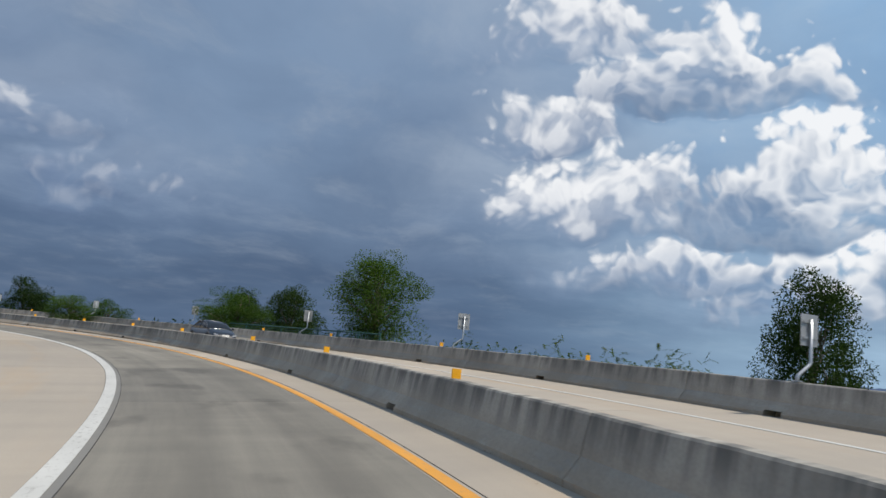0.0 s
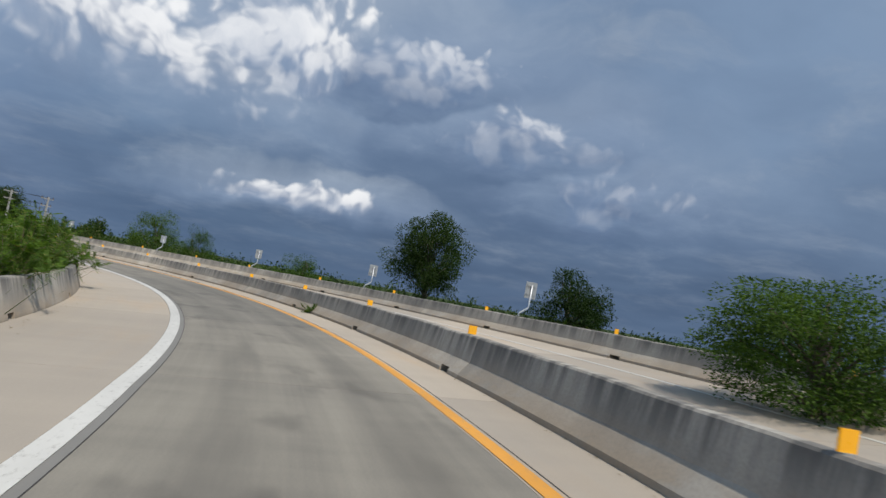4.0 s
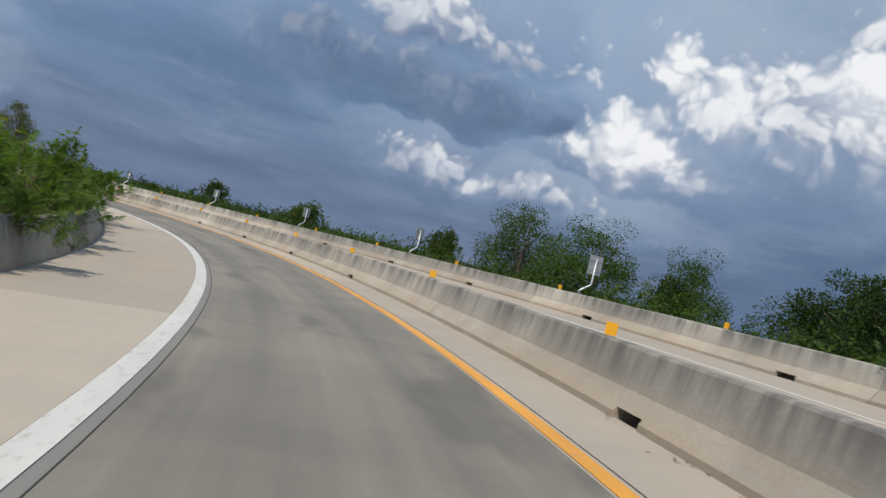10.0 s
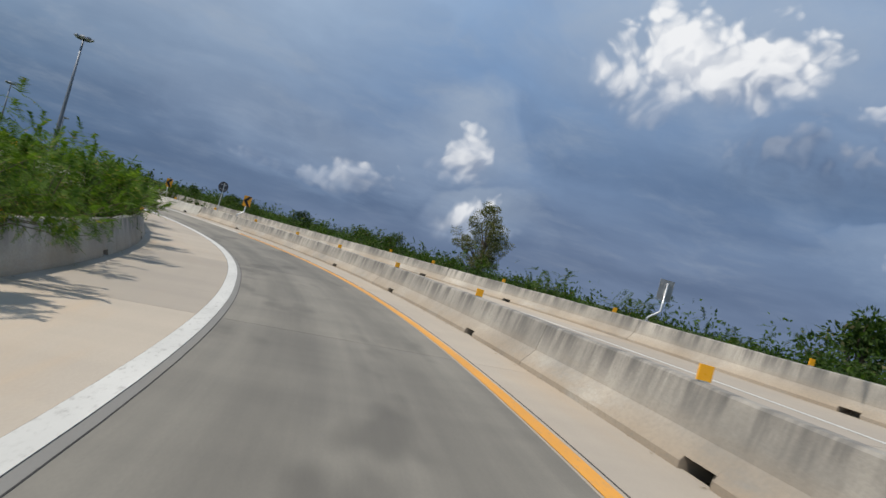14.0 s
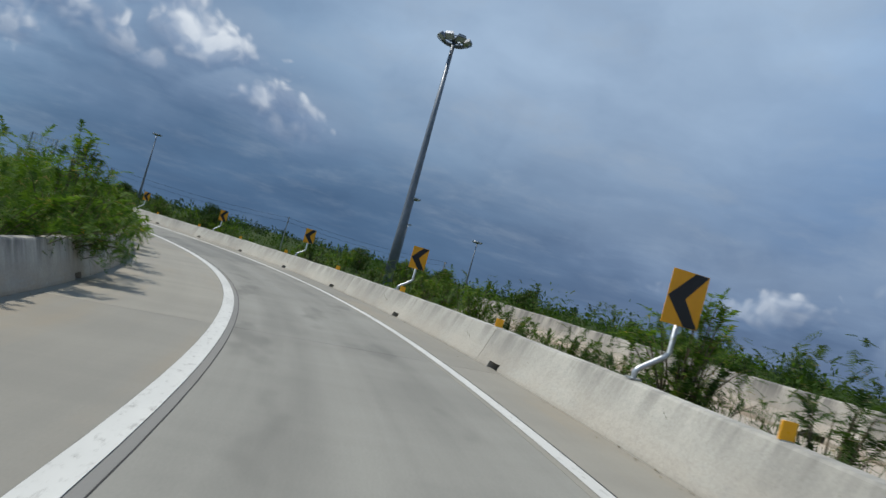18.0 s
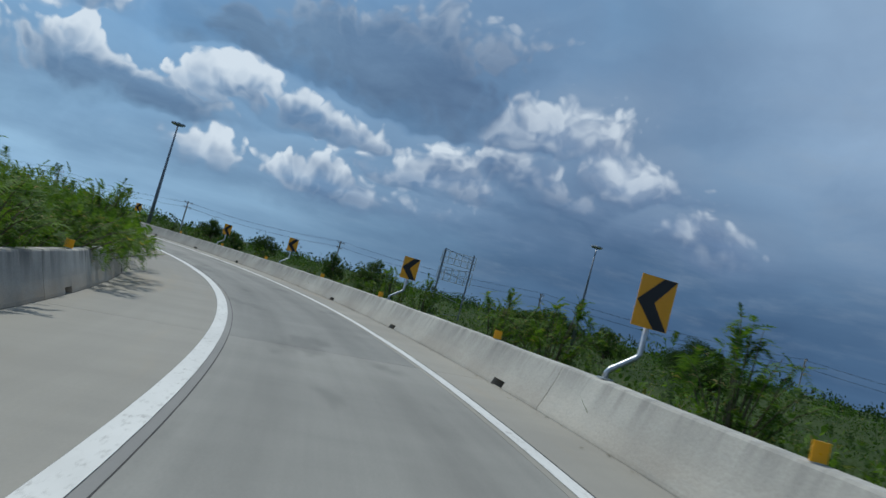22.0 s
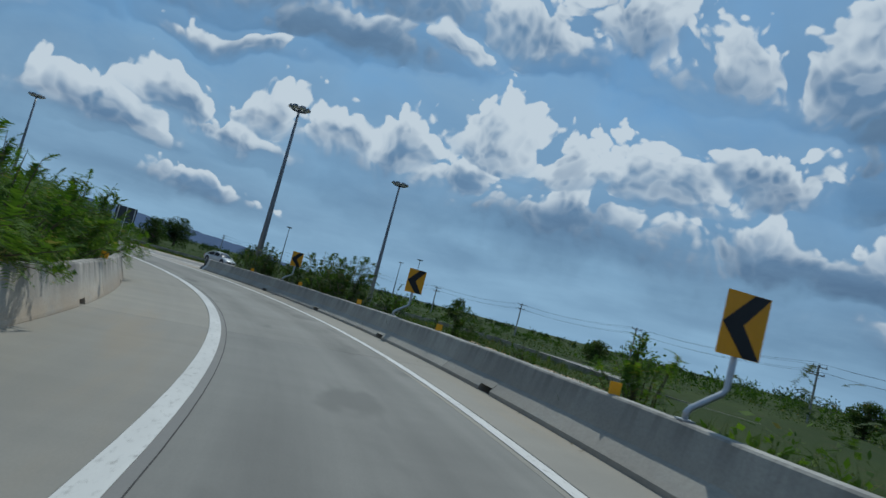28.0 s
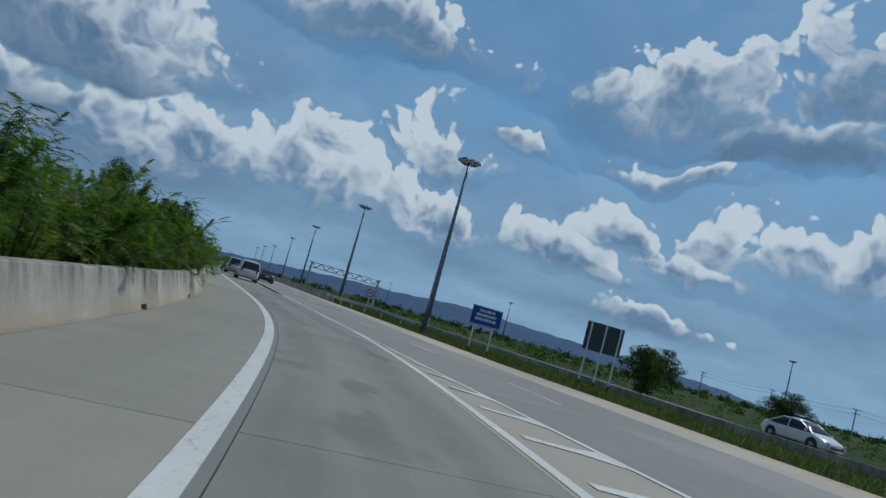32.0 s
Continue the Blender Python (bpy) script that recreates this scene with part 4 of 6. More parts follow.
def chevron_sign(place, away, group):
    """Board on its pipe; away: its face is turned from the traffic on the ramp."""
    if away:
        ob = thing("chevron_sign", "back of a grey curve marker board on a bent pipe", "road sign", group, place)
    else:
        ob = thing("chevron_sign", "yellow board with a black chevron on a bent galvanised pipe", "road sign", group, place)
    part("pipe", pipe, ob, "bent galvanised pipe")
    part("flange", flange, ob)
    b = part("board", board_yellow if not away else board_grey, ob)
    b.matrix_parent_inverse = Matrix.Identity(4)
    b.matrix_local = Matrix.Translation((0, -0.012 if not away else 0.075, 1.10))
    if not away:
        c = part("chevron_band", chev_mesh, b, "black chevron band")
        for z in (-0.17, 0.17):
            part("clamp_bar", clamp, b).matrix_local = Matrix.Translation((0, 0.0, z))
    else:
        for z in (-0.17, 0.17):
            k = part("stiffener", rib, b)
            k.matrix_local = Matrix.Translation((0, -0.04, z))


for s_ in (231.8, 244, 255.6, 267.6, 280.3, 292.6, 304.2, 318.1, 328.2, 342.9, 354.2, 366.2, 377.3, 388.7):
    chevron_sign(at(s_, 5.46, 0.75 if s_ < 237 else 0.675, rng.uniform(-0.06, 0.06)), False, "chevron boards along the bend")
for s_ in (12.2, 28.1, 43.8, 59, 73.7, 87.7, 100.5, 113.3, 125.6, 137.8, 148.5, 160.2, 171.9, 183.8, 195.3, 207.2):
    chevron_sign(at(s_, float(outer_edge(s_)) + 0.78, 0.75, rng.uniform(-0.15, 0.15)), True, "backs of the boards along the far barrier")

# round sign seen from behind
ob = thing("round_road_sign", "dark back of a round road sign on a post", "road sign", "", on_soil(-166.0, -6.0, turn_at(238) + 0.1))
top_ = float(P(238, 6.2)[2]) + 2.26 - float(soil(-166.0, -6.0)[0]) + 0.05
part("post", Shape().tube([(0, 0, -0.3), (0, 0, top_ + 0.3)], 0.04, 10).mesh("post", galvanised), ob)
disc = Shape().plate([(0.375 * math.cos(a), top_ + 0.375 * math.sin(a)) for a in np.linspace(0, 2 * math.pi, 33)[:-1]], 0.05, 0.056)
part("disc", disc.mesh("disc", sign_dark), ob)
for z in (-0.15, 0.15):
    part("clamp_bar", Shape().box(-0.25, 0.03, top_ + z - 0.02, 0.25, 0.049, top_ + z + 0.02).mesh("clamp_bar", galvanised), ob)

# ---- high masts ----


def mast_meshes(h):
    r0, r1 = 0.017 * h + 0.03, 0.095
    m = {}
    m["pole"] = Shape().tube([(0, 0, -0.3), (0, 0, h * 0.33), (0, 0, h * 0.66), (0, 0, h)], [r0, r0 * 0.78, r0 * 0.55, r1], 12).mesh("pole", pole_steel, True)
    m["base_plate"] = Shape().box(-r0 * 1.8, -r0 * 1.8, -0.05, r0 * 1.8, r0 * 1.8, 0.09, None, 0.05).mesh("base_plate", pole_steel)
    m["footing"] = Shape().box(-0.7, -0.7, -0.6, 0.7, 0.7, -0.04, None, 0.04).mesh("footing", pole_concrete)
    m["hatch"] = Shape().box(-0.09, -r0 - 0.012, 0.7, 0.09, -r0 * 0.8, 1.5, None, 0.02).mesh("hatch", galvanised)
    ring = Shape()
    for z, r in ((h - 0.05, 0.62), (h + 0.14, 0.55)):
        ring.tube([(r * math.cos(a), r * math.sin(a), z) for a in np.linspace(0, 2 * math.pi, 25)], 0.035, 6, False)
    for j in range(4):
        a = j * math.pi / 2
        ring.tube([(0, 0, h - 0.05), (0.62 * math.cos(a), 0.62 * math.sin(a), h - 0.05)], 0.03, 6)
    m["ring"] = ring.mesh("ring", pole_steel)
    m["cap"] = Shape().tube([(0, 0, h), (0, 0, h + 0.12), (0, 0, h + 0.24)], [0.2, 0.2, 0.05], 12).mesh("cap", pole_steel)
    return m


flood = Shape().plate([(-0.26, -0.05), (0.26, -0.05), (0.20, 0.13), (-0.20, 0.13)], -0.20, 0.24).mesh("floodlight", pole_steel)
glass = Shape().box(-0.22, -0.17, -0.062, 0.22, 0.21, -0.051).mesh("lens", lamp_glass)


MAST_CACHE = {}


def high_mast(x, y, h, label, lamps=8):
    ob = thing("high_mast", label, "light mast", "high masts", on_soil(x, y, rng.uniform(0, 1)))
    key = round(h, 1)
    if key not in MAST_CACHE:
        MAST_CACHE[key] = mast_meshes(float(key))
    for k, me in MAST_CACHE[key].items():
        part(k, me, ob)
    for j in range(lamps):
        a = 2 * math.pi * j / lamps
        f = part("floodlight", flood, ob)
        f.matrix_local = Matrix.Rotation(a, 4, "Z") @ Matrix.Translation((0, -0.78, key - 0.0)) @ Matrix.Rotation(radians(-28), 4, "X")
        part("lens", glass, f)


for x, y, top in ((-162.0, -41.7, 12.9), (-164.1, -99.3, 9.8), (-177.6, -123.3, 8.0), (-110.0, -155.0, 13.5), (-61.6, -111.4, 13.0), (-2.2, -79.0, 11.3), (-19.5, -69.4, 12.7), (8.7, -32.4, 11.8),
                  (36.2, 1.6, 11.3), (73.2, 47.0, 11.3), (118.9, 101.7, 11.2), (154.8, 148.2, 9.4), (190.0, 194.0, 10.0), (226.0, 240.0, 10.0), (158.5, -42.1, 12.1), (193.8, 58.4, 11.7), (283.6, 186.1, 11.5), (-167.4, -188.9, 11.9), (196.6, -82.1, 12.0), (144.7, -87.8, 12.0)):
    high_mast(x, y, top - float(soil(x, y)[0]), "tall tapered steel mast with a ring of floodlights")

# ---- power poles and wires ----


def power_pole(x, y, top, turn, transformer=False):
    g = float(soil(x, y)[0])
    h = top - g
    ob = thing("power_pole", "square concrete power pole with crossarms" + (" and a transformer" if transformer else ""), "power pole", "power poles", on_soil(x, y, turn, 0.0))
    part("pole", Shape().tube([(0, 0, -0.4), (0, 0, h)], [0.17, 0.10], 4).mesh("pole", pole_concrete), ob)
    for z, w_ in ((h - 0.25, 1.1), (h - 1.15, 0.9)):
        arm = part("crossarm", Shape().box(-w_, 0.09, z - 0.06, w_, 0.19, z + 0.06).mesh("crossarm", pole_concrete), ob)
        for k in (-0.9, 0.0, 0.9):
            ins = Shape().tube([(k * w_, 0.14, z + 0.06), (k * w_, 0.14, z + 0.12), (k * w_, 0.14, z + 0.16), (k * w_, 0.14, z + 0.27)], [0.025, 0.06, 0.06, 0.03], 8)
            part("insulator", ins.mesh("insulator", insulator_mat), arm)
        part("brace", Shape().tube([(-w_ * 0.6, 0.14, z), (0, 0.11, z - 0.5), (w_ * 0.6, 0.14, z)], 0.02, 5).mesh("brace", galvanised), ob)
    if transformer:
        can = Shape().tube([(0, -0.55, h - 3.0), (0, -0.55, h - 2.95), (0, -0.55, h - 2.05), (0, -0.55, h - 2.0)], [0.3, 0.36, 0.36, 0.28], 14)
        part("transformer", can.mesh("transformer", sign_back), ob, "grey transformer can")
        part("platform", Shape().box(-1.0, -0.95, h - 3.1, 1.0, -0.1, h - 3.0).mesh("platform", pole_concrete), ob)
        for k in (-0.8, 0.0, 0.8):
            part("fuse_holder", Shape().tube([(k, 0.25, h - 1.9), (k, 0.3, h - 1.4)], 0.04, 6).mesh("fuse_holder", insulator_mat), ob)
    return ob


def wires(a, b, heights, spread, label, sag=0.5):
    """Wires that hang between two pole heads."""
    ob = thing("overhead_wires", label, "power line")
    a, b = Vector(a), Vector(b)
    side = (b - a).cross(Vector((0, 0, 1))).normalized()
    for dz in heights:
        for k in spread:
            pts = []
            for i in range(13):
                t = i / 12
                p = a.lerp(b, t) + side * k
                p.z += dz - sag * 4 * t * (1 - t)
                pts.append(p)
            part("wire", Shape().tube(pts, 0.014, 4).mesh("wire", wire_mat), ob)


L1 = [(-131.9, 82.1, 5.5), (-128.2, 85.2, 5.4)]
TURN1 = math.atan2(3.0, 4.8)
power_pole(*L1[0], TURN1 + 1.57)
power_pole(*L1[1], TURN1 + 1.57, True)
wires(L1[0], L1[1], (0.0, -0.9), (-0.95, 0.0, 0.95), "dark wires between the two close poles", 0.15)
LINE2 = [(-176.0, -152.0), (-142.0, -148.5), (-107.0, -145.0), (-72.0, -140.0), (-38.3, -135.3), (-4.0, -130.0), (30.0, -121.0), (62.0, -108.0), (92.0, -92.0), (118.0, -76.0), (140.0, -58.0), (150.0, -40.0), (157.0, -22.0)]
for i, (x, y) in enumerate(LINE2):
    a, b = LINE2[max(i - 1, 0)], LINE2[min(i + 1, len(LINE2) - 1)]
    power_pole(x, y, 3.9 + 0.2 * math.sin(i * 2.1), math.atan2(b[1] - a[1], b[0] - a[0]) + 1.57)
for a, b in zip(LINE2[:-1], LINE2[1:]):
    wires((*a, 3.9), (*b, 3.9), (0.0, -0.9), (-0.9, 0.9), "dark overhead wires sagging between poles", 0.7)

# ---- billboard frame of bare steel ----
ob = thing("billboard_frame", "bare grey steel lattice frame of a billboard", "billboard", "", on_soil(-102.4, -126.3, radians(25)))
BH = 8.6
for sx in (-1.9, 1.9):
    for sy in (-0.6, 0.6):
        part("leg", Shape().tube([(sx, sy, -0.3), (sx * 0.98, sy, BH)], 0.07, 6).mesh("leg", pole_steel), ob)
    for i in range(8):
        z = BH * i / 8
        part("leg_brace", Shape().tube([(sx, -0.6, z), (sx, 0.6, z + BH / 8)], 0.035, 5).mesh("leg_brace", pole_steel), ob)
for z0, z1 in ((4.6, 6.3), (6.8, 8.4)):
    pan = Shape()
    for k in range(6):
        x = -2.2 + 4.4 * k / 5
        pan.box(x - 0.05, -0.72, z0, x + 0.05, -0.64, z1)
    for z in (z0, (z0 + z1) / 2, z1):
        pan.box(-2.25, -0.74, z - 0.04, 2.25, -0.66, z + 0.04)
    for k in range(5):
        x = -2.2 + 4.4 * k / 5
        pan.tube([(x, -0.7, z0), (x + 0.88, -0.7, z1)], 0.03, 4)
    part("lattice_panel", pan.mesh("lattice_panel", sign_white), ob, "white painted lattice panel")
for i in range(6):
    z = BH * (i + 0.5) / 6
    part("cross_bar", Shape().tube([(-1.9, 0.6, z), (1.9, 0.6, z + (0.7 if i % 2 else -0.7))], 0.035, 5).mesh("cross_bar", pole_steel), ob)

# ---- along the highway: signs, gantry, rail ----
FACE = HW_TURN


def post_sign(name, label, x, y, z0, z1, width, posts, face_mat, back_mat, turn, flip):
    """Panel from height z0 to z1 on round posts, its face towards local minus y unless flipped."""
    g = float(soil(x, y)[0])
    ob = thing(name, label, "road sign", "", on_soil(x, y, turn, 0.0))
    a, b = z0 - g, z1 - g
    side = 1 if flip else -1
    pan = part("panel", Shape().box(-width / 2, side * 0.07 - 0.012, a, width / 2, side * 0.07 + 0.012, b, None, 0.02).mesh("panel", face_mat if not flip else back_mat), ob)
    for k in posts:
        p_ = part("post", Shape().box(k - 0.045, -0.045, -0.4, k + 0.045, 0.045, b - 0.05, None, 0.01).mesh("post", sign_white), ob, "white painted post")
        part("post_foot", Shape().box(k - 0.055, -0.055, -0.3, k + 0.055, 0.055, 0.35, None, 0.01).mesh("post_foot", black_paint), p_, "black painted foot")
    return ob, pan, a, b


ob, pan, a, b = post_sign("direction_sign", "blue direction sign with three lines of white writing", 1.9, -41.5, -0.86, 0.36, 2.3, (-0.72, 0.72), sign_blue, sign_back, FACE + 0.12, False)
part("border", Shape().box(-1.10, -0.088, b - 0.06, 1.10, -0.084, b - 0.035).box(-1.10, -0.088, a + 0.035, 1.10, -0.084, a + 0.06).mesh("border", sign_white), pan)
lines_ = ((0.55, (0.12, 0.20, 0.08, 0.26, 0.10, 0.14)), (0.10, (0.30, 0.16, 0.24, 0.12, 0.30, 0.12)), (-0.35, (0.22, 0.26, 0.10, 0.30, 0.18, 0.28)))
for zc, words in lines_:
    x = -(sum(words) + 0.05 * len(words)) / 2
    for w_ in words:
        zz = (a + b) / 2 + zc * 0.62
        part("writing_bar", Shape().box(x, -0.0885, zz - 0.085, x + w_, -0.0845, zz + 0.085).mesh("writing_bar", sign_white), pan)
        x += w_ + 0.05
post_sign("rear_facing_sign", "dark back of a large sign on three white posts", 4.1, -48.7, -0.55, 1.20, 2.55, (-1.0, 0.0, 1.0), sign_dark, sign_dark, FACE - 0.12, True)
# speed sign
x, y = 40.1, -0.3
ob = thing("speed_limit_sign", "round white speed sign with a red ring", "road sign", "", on_soil(x, y, FACE, 0.0))
g = float(soil(x, y)[0])
zc = -0.25 - g
part("post", Shape().tube([(0, 0, -0.3), (0, 0, zc + 0.3)], 0.05, 8).mesh("post", sign_white), ob)
ringpts = np.linspace(0, 2 * math.pi, 33)[:-1]
dsk = part("disc", Shape().plate([(0.6 * math.cos(q), zc + 0.6 * math.sin(q)) for q in ringpts], -0.08, -0.06).mesh("disc", sign_red), ob)
part("face", Shape().plate([(0.47 * math.cos(q), zc + 0.47 * math.sin(q)) for q in ringpts], -0.086, -0.081).mesh("face", sign_white), dsk)
num = bpy.data.curves.new("number", "FONT")
num.body, num.size, num.align_x, num.align_y, num.extrude = "80", 0.62, "CENTER", "CENTER", 0.003
num.materials.append(sign_black)
no = part("number", num, dsk, "black number 80")
no.matrix_local = Matrix.Translation((0, -0.09, zc)) @ Matrix.Rotation(radians(90), 4, "X")

# gantry
ob = thing("sign_gantry", "grey steel truss gantry across the highway", "gantry", "", Matrix.Translation((74.5, 36.0, BASE)) @ Matrix.Rotation(FACE, 4, "Z"))
GH, GW = 6.3, 7.6
for sx in (-GW, GW):
    for sy in (-0.5, 0.5):
        part("leg", Shape().tube([(sx, sy, -0.3), (sx, sy, GH)], 0.12, 8).mesh("leg", galvanised), ob)
    lt = Shape()
    for i in range(6):
        lt.tube([(sx, -0.5 if i % 2 else 0.5, GH * i / 6), (sx, 0.5 if i % 2 else -0.5, GH * (i + 1) / 6)], 0.05, 5)
    part("leg_lacing", lt.mesh("leg_lacing", galvanised), ob)
for sy in (-0.5, 0.5):
    for z in (GH - 0.1, GH - 1.2):
        part("chord", Shape().tube([(-GW - 0.6, sy, z), (GW + 0.6, sy, z)], 0.09, 6).mesh("chord", galvanised), ob)
    for z0, z1, n_ in ((GH - 1.2, GH - 0.1, 14),):
        lt = Shape()
        for i in range(n_):
            x0, x1 = -GW + 2 * GW * i / n_, -GW + 2 * GW * (i + 1) / n_
            lt.tube([(x0, sy, z0 if i % 2 else z1), (x1, sy, z1 if i % 2 else z0)], 0.06, 5)
        part("truss_lacing", lt.mesh("truss_lacing", galvanised), ob)
# concrete barrier on the highway's far edge, with a flared steel rail before it
hw_barrier = tagged(new("highway_barrier"), "pale concrete barrier along the highway median", kind="structure")
for u0 in np.arange(44.0, 330.0, 12.0):
    prof = [(8.35, -0.1), (8.35, 0.08), (8.52, 0.3), (8.60, 0.82), (8.76, 0.82), (8.84, 0.3), (9.0, 0.08), (9.0, -0.1)]
    v, uv = [], []
    for u_ in (u0 + 0.01, u0 + 11.99):
        for w_, h_ in prof:
            v.append(H(u_, w_, h_))
            uv.append((u_, max(0.0, h_)))
    k = len(prof)
    f = [(j, j + 1, j + 1 + k, j + k) for j in range(k - 1)] + [tuple(range(k)), tuple(range(k, 2 * k))[::-1]]
    part("barrier_length", mesh("barrier_length", v, f, barrier_mat, uv), hw_barrier)
rail = thing("guard_rail", "corrugated steel guard rail flaring into the grass", "guard rail")
RW = ((-0.10, 0.0), (-0.03, 0.045), (0.0, 0.0), (0.03, 0.045), (0.10, 0.0))


def rail_path(t):
    return 47.0 - 20.0 * t, 8.55 + 4.6 * t * t


rows = []
for i in range(21):
    u_, w_ = rail_path(i / 20)
    base = H(u_, w_, 0.62 - 0.30 * max(0, i / 20 - 0.75) * 4)
    for side in (0, 1):
        for k, (dz, dw) in enumerate(RW if side == 0 else RW[::-1]):
            off = -dw + side * 0.006
            rows.append(base + np.append(HW_SIDE * off, dz * 1.6))
k = 10
f = [(i * k + j, i * k + (j + 1) % k, (i + 1) * k + (j + 1) % k, (i + 1) * k + j) for i in range(20) for j in range(k)]
part("beam", mesh("beam", rows, f, galvanised), rail)
for i in range(0, 21, 3):
    u_, w_ = rail_path(i / 20)
    p = H(u_, w_ + 0.08)
    part("post", Shape().box(p[0] - 0.05, p[1] - 0.05, float(soil(p[0], p[1])[0]) - 0.2, p[0] + 0.05, p[1] + 0.05, p[2] + 0.6).mesh("post", galvanised), rail)
# low edge wall of the far carriageway
far_edge = tagged(new("far_edge_wall"), "low grey concrete edge of the far carriageway", kind="structure")
for u0 in np.arange(-150.0, 330.0, 15.0):
    v = [H(u_, w_, h_) for u_ in (u0, u0 + 14.98) for w_, h_ in ((22.6, -0.4), (22.6, 0.25), (22.85, 0.25), (22.85, -0.4))]
    f = [(0, 1, 5, 4), (1, 2, 6, 5), (2, 3, 7, 6), (0, 3, 2, 1), (4, 5, 6, 7)]
    part("edge_length", mesh("edge_length", v, f, barrier_mat, [(p[0], 0.5) for p in v]), far_edge)

# ---- vehicles ----
glass_dark = plain("tinted_glass", (0.012, 0.014, 0.017), 0.08, 0.0, 0.1)
tyre_mat = plain("tyre_rubber", (0.018, 0.018, 0.019), 0.85)
rim_mat = plain("alloy_rim", (0.45, 0.46, 0.48), 0.3, 0.8)
headlight_mat = plain("headlight_glass", (0.36, 0.38, 0.41), 0.12)
tail_red = plain("tail_lamp_red", (0.45, 0.015, 0.012), 0.2)
chrome = plain("chrome_trim", (0.6, 0.62, 0.64), 0.15, 0.9)
trim_black = plain("black_trim", (0.02, 0.02, 0.022), 0.5)


def car_paint(name, col):
    m, w, b = material(name, 0.28, 0.0)
    b.inputs["Coat Weight"].default_value = 0.8
    co = w.n("ShaderNodeTexCoord").outputs["Object"]
    f = w.noise(co, 3.0, 5.0, 0.6)
    w.link(w.mix(w.lin(f, 0.3, 0.7), col, tuple(c * 0.85 + 0.006 for c in col)), b.inputs["Base Color"])
    return m


wheel_tyre = Shape()
n_ = 24
prof = [(0.20, 0.10), (0.295, 0.105), (0.325, 0.07), (0.325, -0.07), (0.295, -0.105), (0.20, -0.10)]
v = [(x, r * math.cos(a), r * math.sin(a)) for a in (2 * math.pi * j / n_ for j in range(n_)) for r, x in prof]
k = len(prof)
f = [(j * k + i, j * k + (i + 1) % k, ((j + 1) % n_) * k + (i + 1) % k, ((j + 1) % n_) * k + i) for j in range(n_) for i in range(k)]
wheel_tyre.add(v, f)
tyre_me = wheel_tyre.mesh("tyre", tyre_mat, True)
rim_sh = Shape().tube([(-0.07, 0, 0), (0.07, 0, 0)], 0.05, 10)
for j in range(5):
    a = 2 * math.pi * j / 5
    for sx in (-0.075, 0.075):
        rim_sh.tube([(sx, 0, 0), (sx, 0.2 * math.cos(a), 0.2 * math.sin(a))], [0.045, 0.03], 5)
rim_sh.tube([(-0.09, 0, 0), (-0.085, 0, 0)], [0.2, 0.2], 20).tube([(0.085, 0, 0), (0.09, 0, 0)], [0.2, 0.2], 20)
rim_me = rim_sh.mesh("rim", rim_mat)


